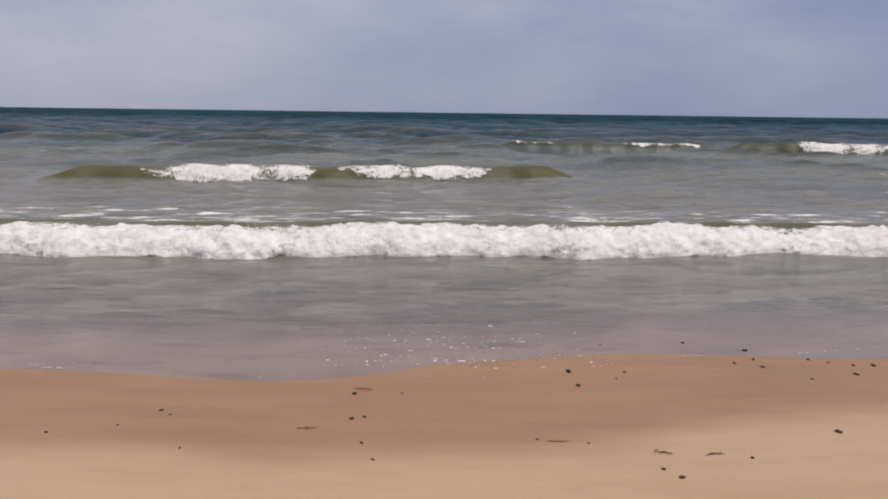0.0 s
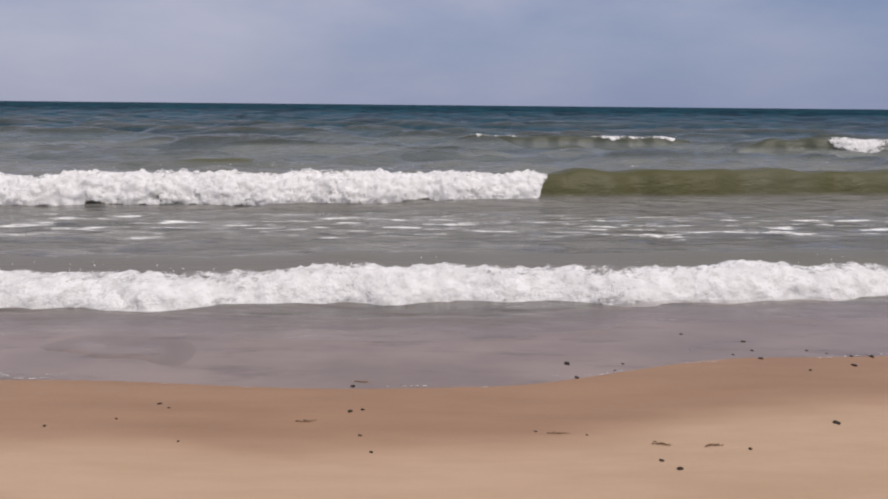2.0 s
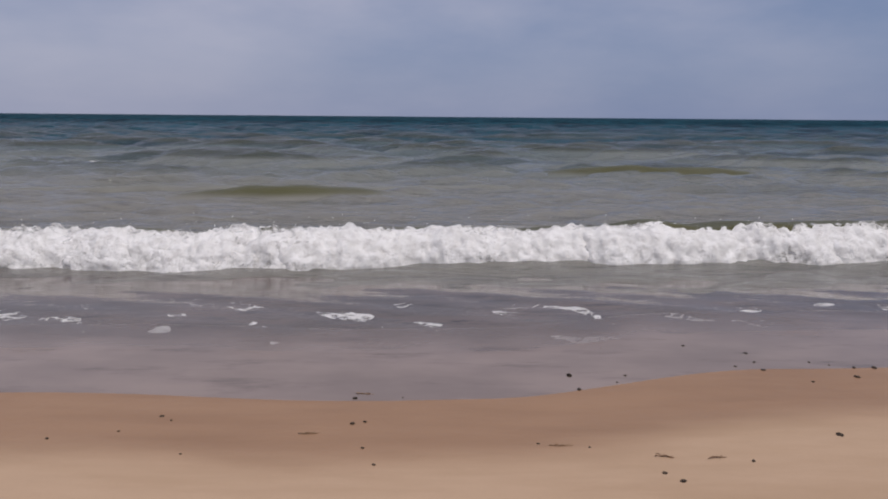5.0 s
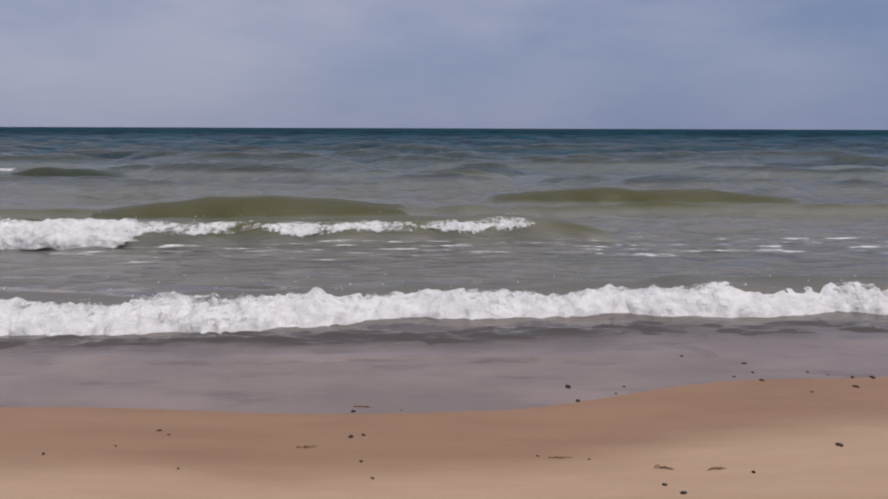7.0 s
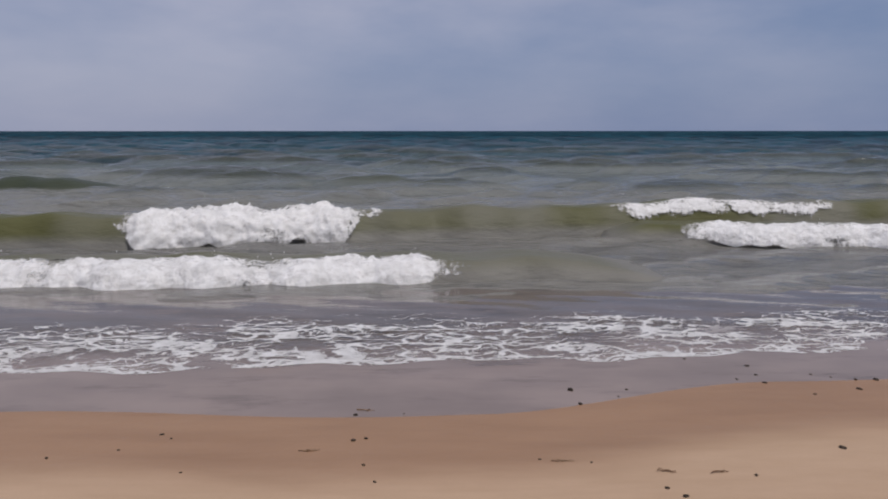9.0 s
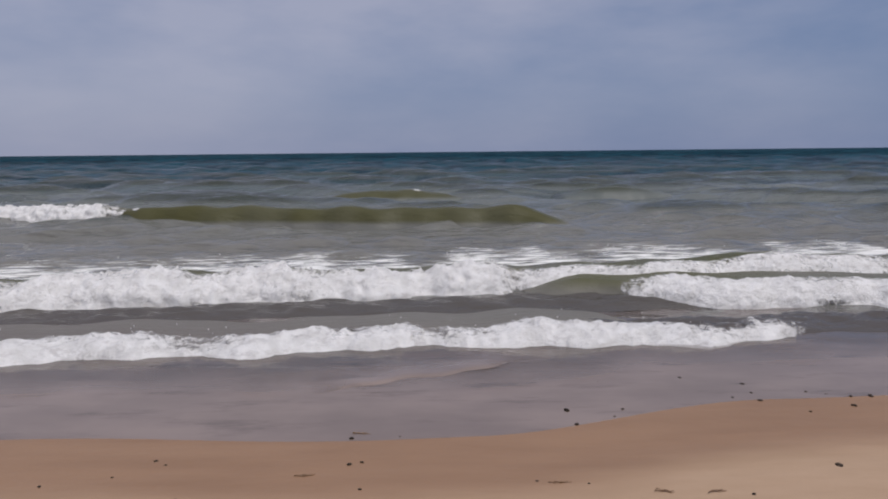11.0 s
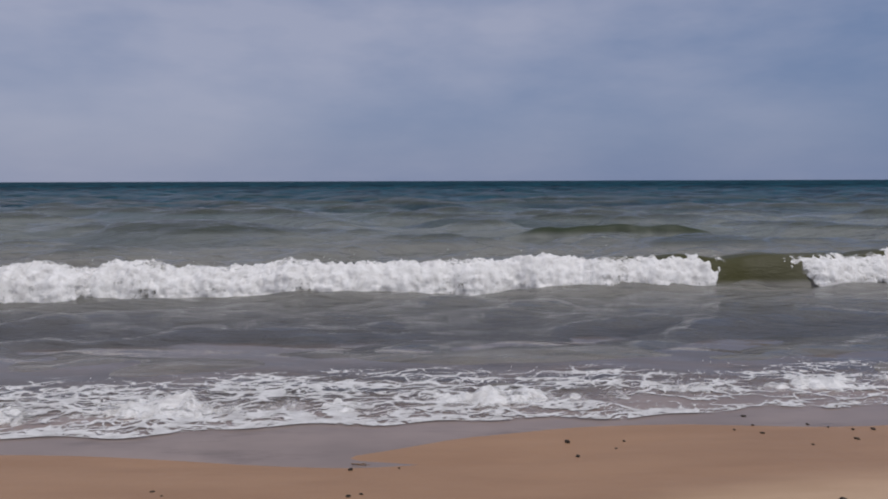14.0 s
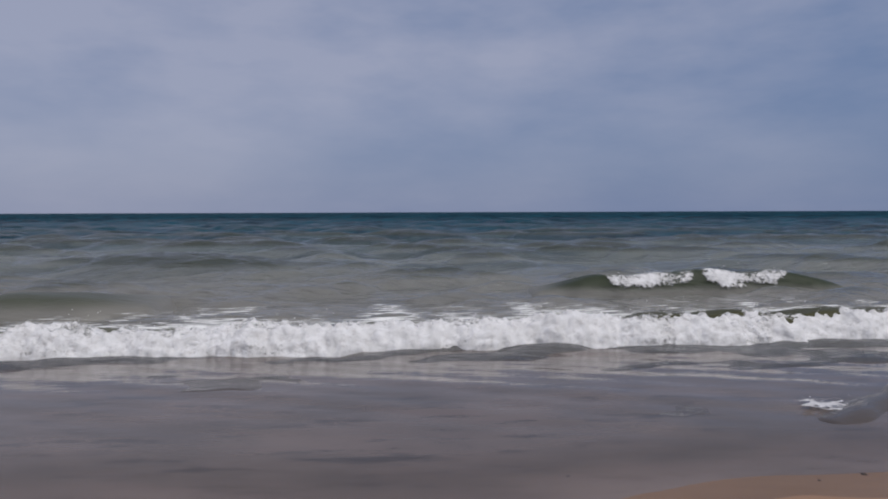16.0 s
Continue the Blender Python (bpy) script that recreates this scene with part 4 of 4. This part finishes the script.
    wave_motion(WAVE_G, [(0, 31.6, -8, 0, 17.5), (1.5, 29.5, -8, 0, 17.5), (2.5, 28.2, -8, -0.15, 17.2), (3.5, 27.5, -8, -0.38, 17.2), (4.5, 25.5, -8, -1.0, 17.2), (16, 22.0, -8, -1.6, 17.2)])
    wave_motion(WAVE_H, [(0, 35.5, -8, -0.16, 11.0), (1.5, 33.0, -8, -0.10, 9.5), (2.5, 32.0, -8, -0.2, 8.5), (3.4, 30.0, -8, -0.7, 8.5), (16, 25.0, -8, -1.5, 8.5)])
    level(BACKWASH_B, [(0, -0.6), (5.4, -0.6), (6.3, 0.175), (6.5, 0.185), (7, 0.28), (7.6, 0.345), (8.2, 0.36), (16, 0.1)])
    level(BACKWASH_C, [(0, -0.6), (9.8, -0.6), (10.9, 0.22), (11.5, 0.265), (12, 0.295), (12.5, 0.34), (13.2, 0.3), (16, 0.1)])
    level(BACKWASH_D, [(0, -0.6), (10.2, -0.6), (11.0, 0.19), (11.8, 0.25), (12, 0.26), (12.5, 0.28), (13, 0.28), (13.5, 0.22), (16, 0.2)])
    roll(SHEET_A, [(0, 6.5, 4.2, -0.5), (2.5, 6.0, 4.2, -0.3), (3.2, 5.75, 4.2, 0.0), (3.8, 5.5, 4.2, 0.02), (4.5, 5.3, 4.2, 0.012), (5.5, 5.1, 4.2, -0.1), (16, 5.1, 4.2, -0.5)])
    roll(SHEET_B, [(0, 6.6, 4.4, -0.5), (6.8, 6.0, 4.4, -0.3), (7.8, 5.6, 4.4, 0.0), (8.3, 5.42, 4.4, 0.015), (8.7, 5.28, 4.4, 0.014), (9.6, 5.1, 4.4, -0.08), (16, 5.1, 4.4, -0.5)])
    roll(SHEET_C, [(0, 6.4, 4.4, -0.5), (10.8, 6.1, 4.4, -0.3), (11.6, 5.85, 4.4, 0.0), (12.0, 5.65, 4.4, 0.015), (12.5, 5.55, 5, 0.014), (13.0, 5.4, 5, -0.03), (16, 5.3, 5, -0.5)])
    roll(SHEET_D, [(0, 6.8, 5, -0.6), (12.6, 6.1, 6, -0.4), (13.3, 5.55, 6.5, 0.0), (13.5, 5.37, 6.5, 0.008), (14, 5.0, 4.8, 0.006), (14.4, 4.60, 4.6, 0.002), (14.7, 4.5, 4.6, -0.01), (14.95, 4.5, 4.6, -0.05),
                   (15.4, 4.6, 4.6, -0.07), (16, 4.6, 4.6, -0.3)])
    roll(SHEET_EDGE, [(0, 0.27, 0, -0.001), (0.6, 0.12, 0, 0.0), (1.6, -0.02, 0, 0.003), (2.4, -0.04, 0, -0.004), (3.2, -0.04, 0, -0.06), (16, -0.04, 0, -0.3)])
    roll(STREAKS[0], [(0, 9.6, 2, 0.05), (1.5, 8.6, 2, 0.05), (2.1, 8.0, 2, 0.03), (2.9, 7.3, 2, -0.15), (16, 6.5, 2, -0.6)])
    roll(STREAKS[1], [(0, 12.5, 3, -0.8), (5.0, 9.4, 3, -0.3), (6.0, 8.6, 3, 0.05), (7.0, 8.2, 3, 0.05), (8.0, 7.6, 3, 0.02), (8.8, 7.2, 3, -0.15), (16, 7.0, 3, -0.7)])
    roll(STREAKS[2], [(0, 12, 2, -0.8), (10.2, 10.0, 2, -0.4), (11.4, 9.0, 2, 0.05), (12.5, 8.2, 2, 0.05), (13.2, 7.6, 2, 0.04), (13.9, 6.9, 2, -0.14), (16, 6.6, 2, -0.5)])
    roll(STREAKS[3], [(0, 4.8, 0, 0.0, 0.2), (0.5, 4.75, 0, -0.03, 0.2), (1.5, 4.7, 0, -0.2, 0.2), (16, 4.7, 0, -0.4, 0.2)])
    roll(RIPPLE_A, [(0, 4.95, -12, -0.05, -1.9), (0.5, 4.75, -14, -0.006, -2.0), (1.5, 4.66, -16, 0.004, -2.35), (2.5, 4.6, -16, 0.0, -2.4), (3.5, 4.55, -16, -0.06, -2.4), (16, 4.5, -16, -0.2, -2.4)])
    roll(RIPPLE_B, [(0, 5.0, 12, -0.07, 2.0), (0.7, 5.0, 14, -0.02, 2.1), (1.5, 4.95, 16, 0.002, 2.2), (2.5, 4.9, 18, -0.03, 2.2), (16, 4.8, 16, -0.2, 2.2)])
    roll(RIPPLE_C, [(0, 5.6, 20, -0.3, 0), (9.5, 5.6, 22, -0.1, 0), (10.5, 5.4, 24, 0.002, 0), (11, 5.38, 24, 0.004, -0.1), (11.6, 5.3, 24, -0.02, -0.2), (12.5, 5.2, 24, -0.12, -0.2), (16, 5.2, 24, -0.3, -0.2)])
    roll(RIPPLE_D, [(0, 5.5, 2, -0.3), (5.5, 5.4, 2, -0.1), (6.3, 5.25, 2, 0.0), (6.8, 5.2, 2, 0.002), (7.4, 5.1, 2, -0.03), (8, 5.1, 2, -0.1), (16, 5.1, 2, -0.3)])
    roll(SHEET_I, [(0, 6.6, 20, -0.6, 4.0), (14.6, 6.4, 20, -0.3, 3.6), (15.2, 6.1, 20, -0.08, 3.35), (15.5, 6.05, 20, 0.045, 3.15), (16, 5.75, 20, 0.075, 3.55)])
    wave_motion(WAVE_I, [(0, 7.4, 30, -0.6, 4.6), (14.4, 7.0, 30, -0.25, 4.4), (15.0, 6.7, 30, -0.06, 4.0), (15.5, 6.15, 30, 0.0, 3.35), (16, 5.75, 30, 0.02, 3.55)])


motions()
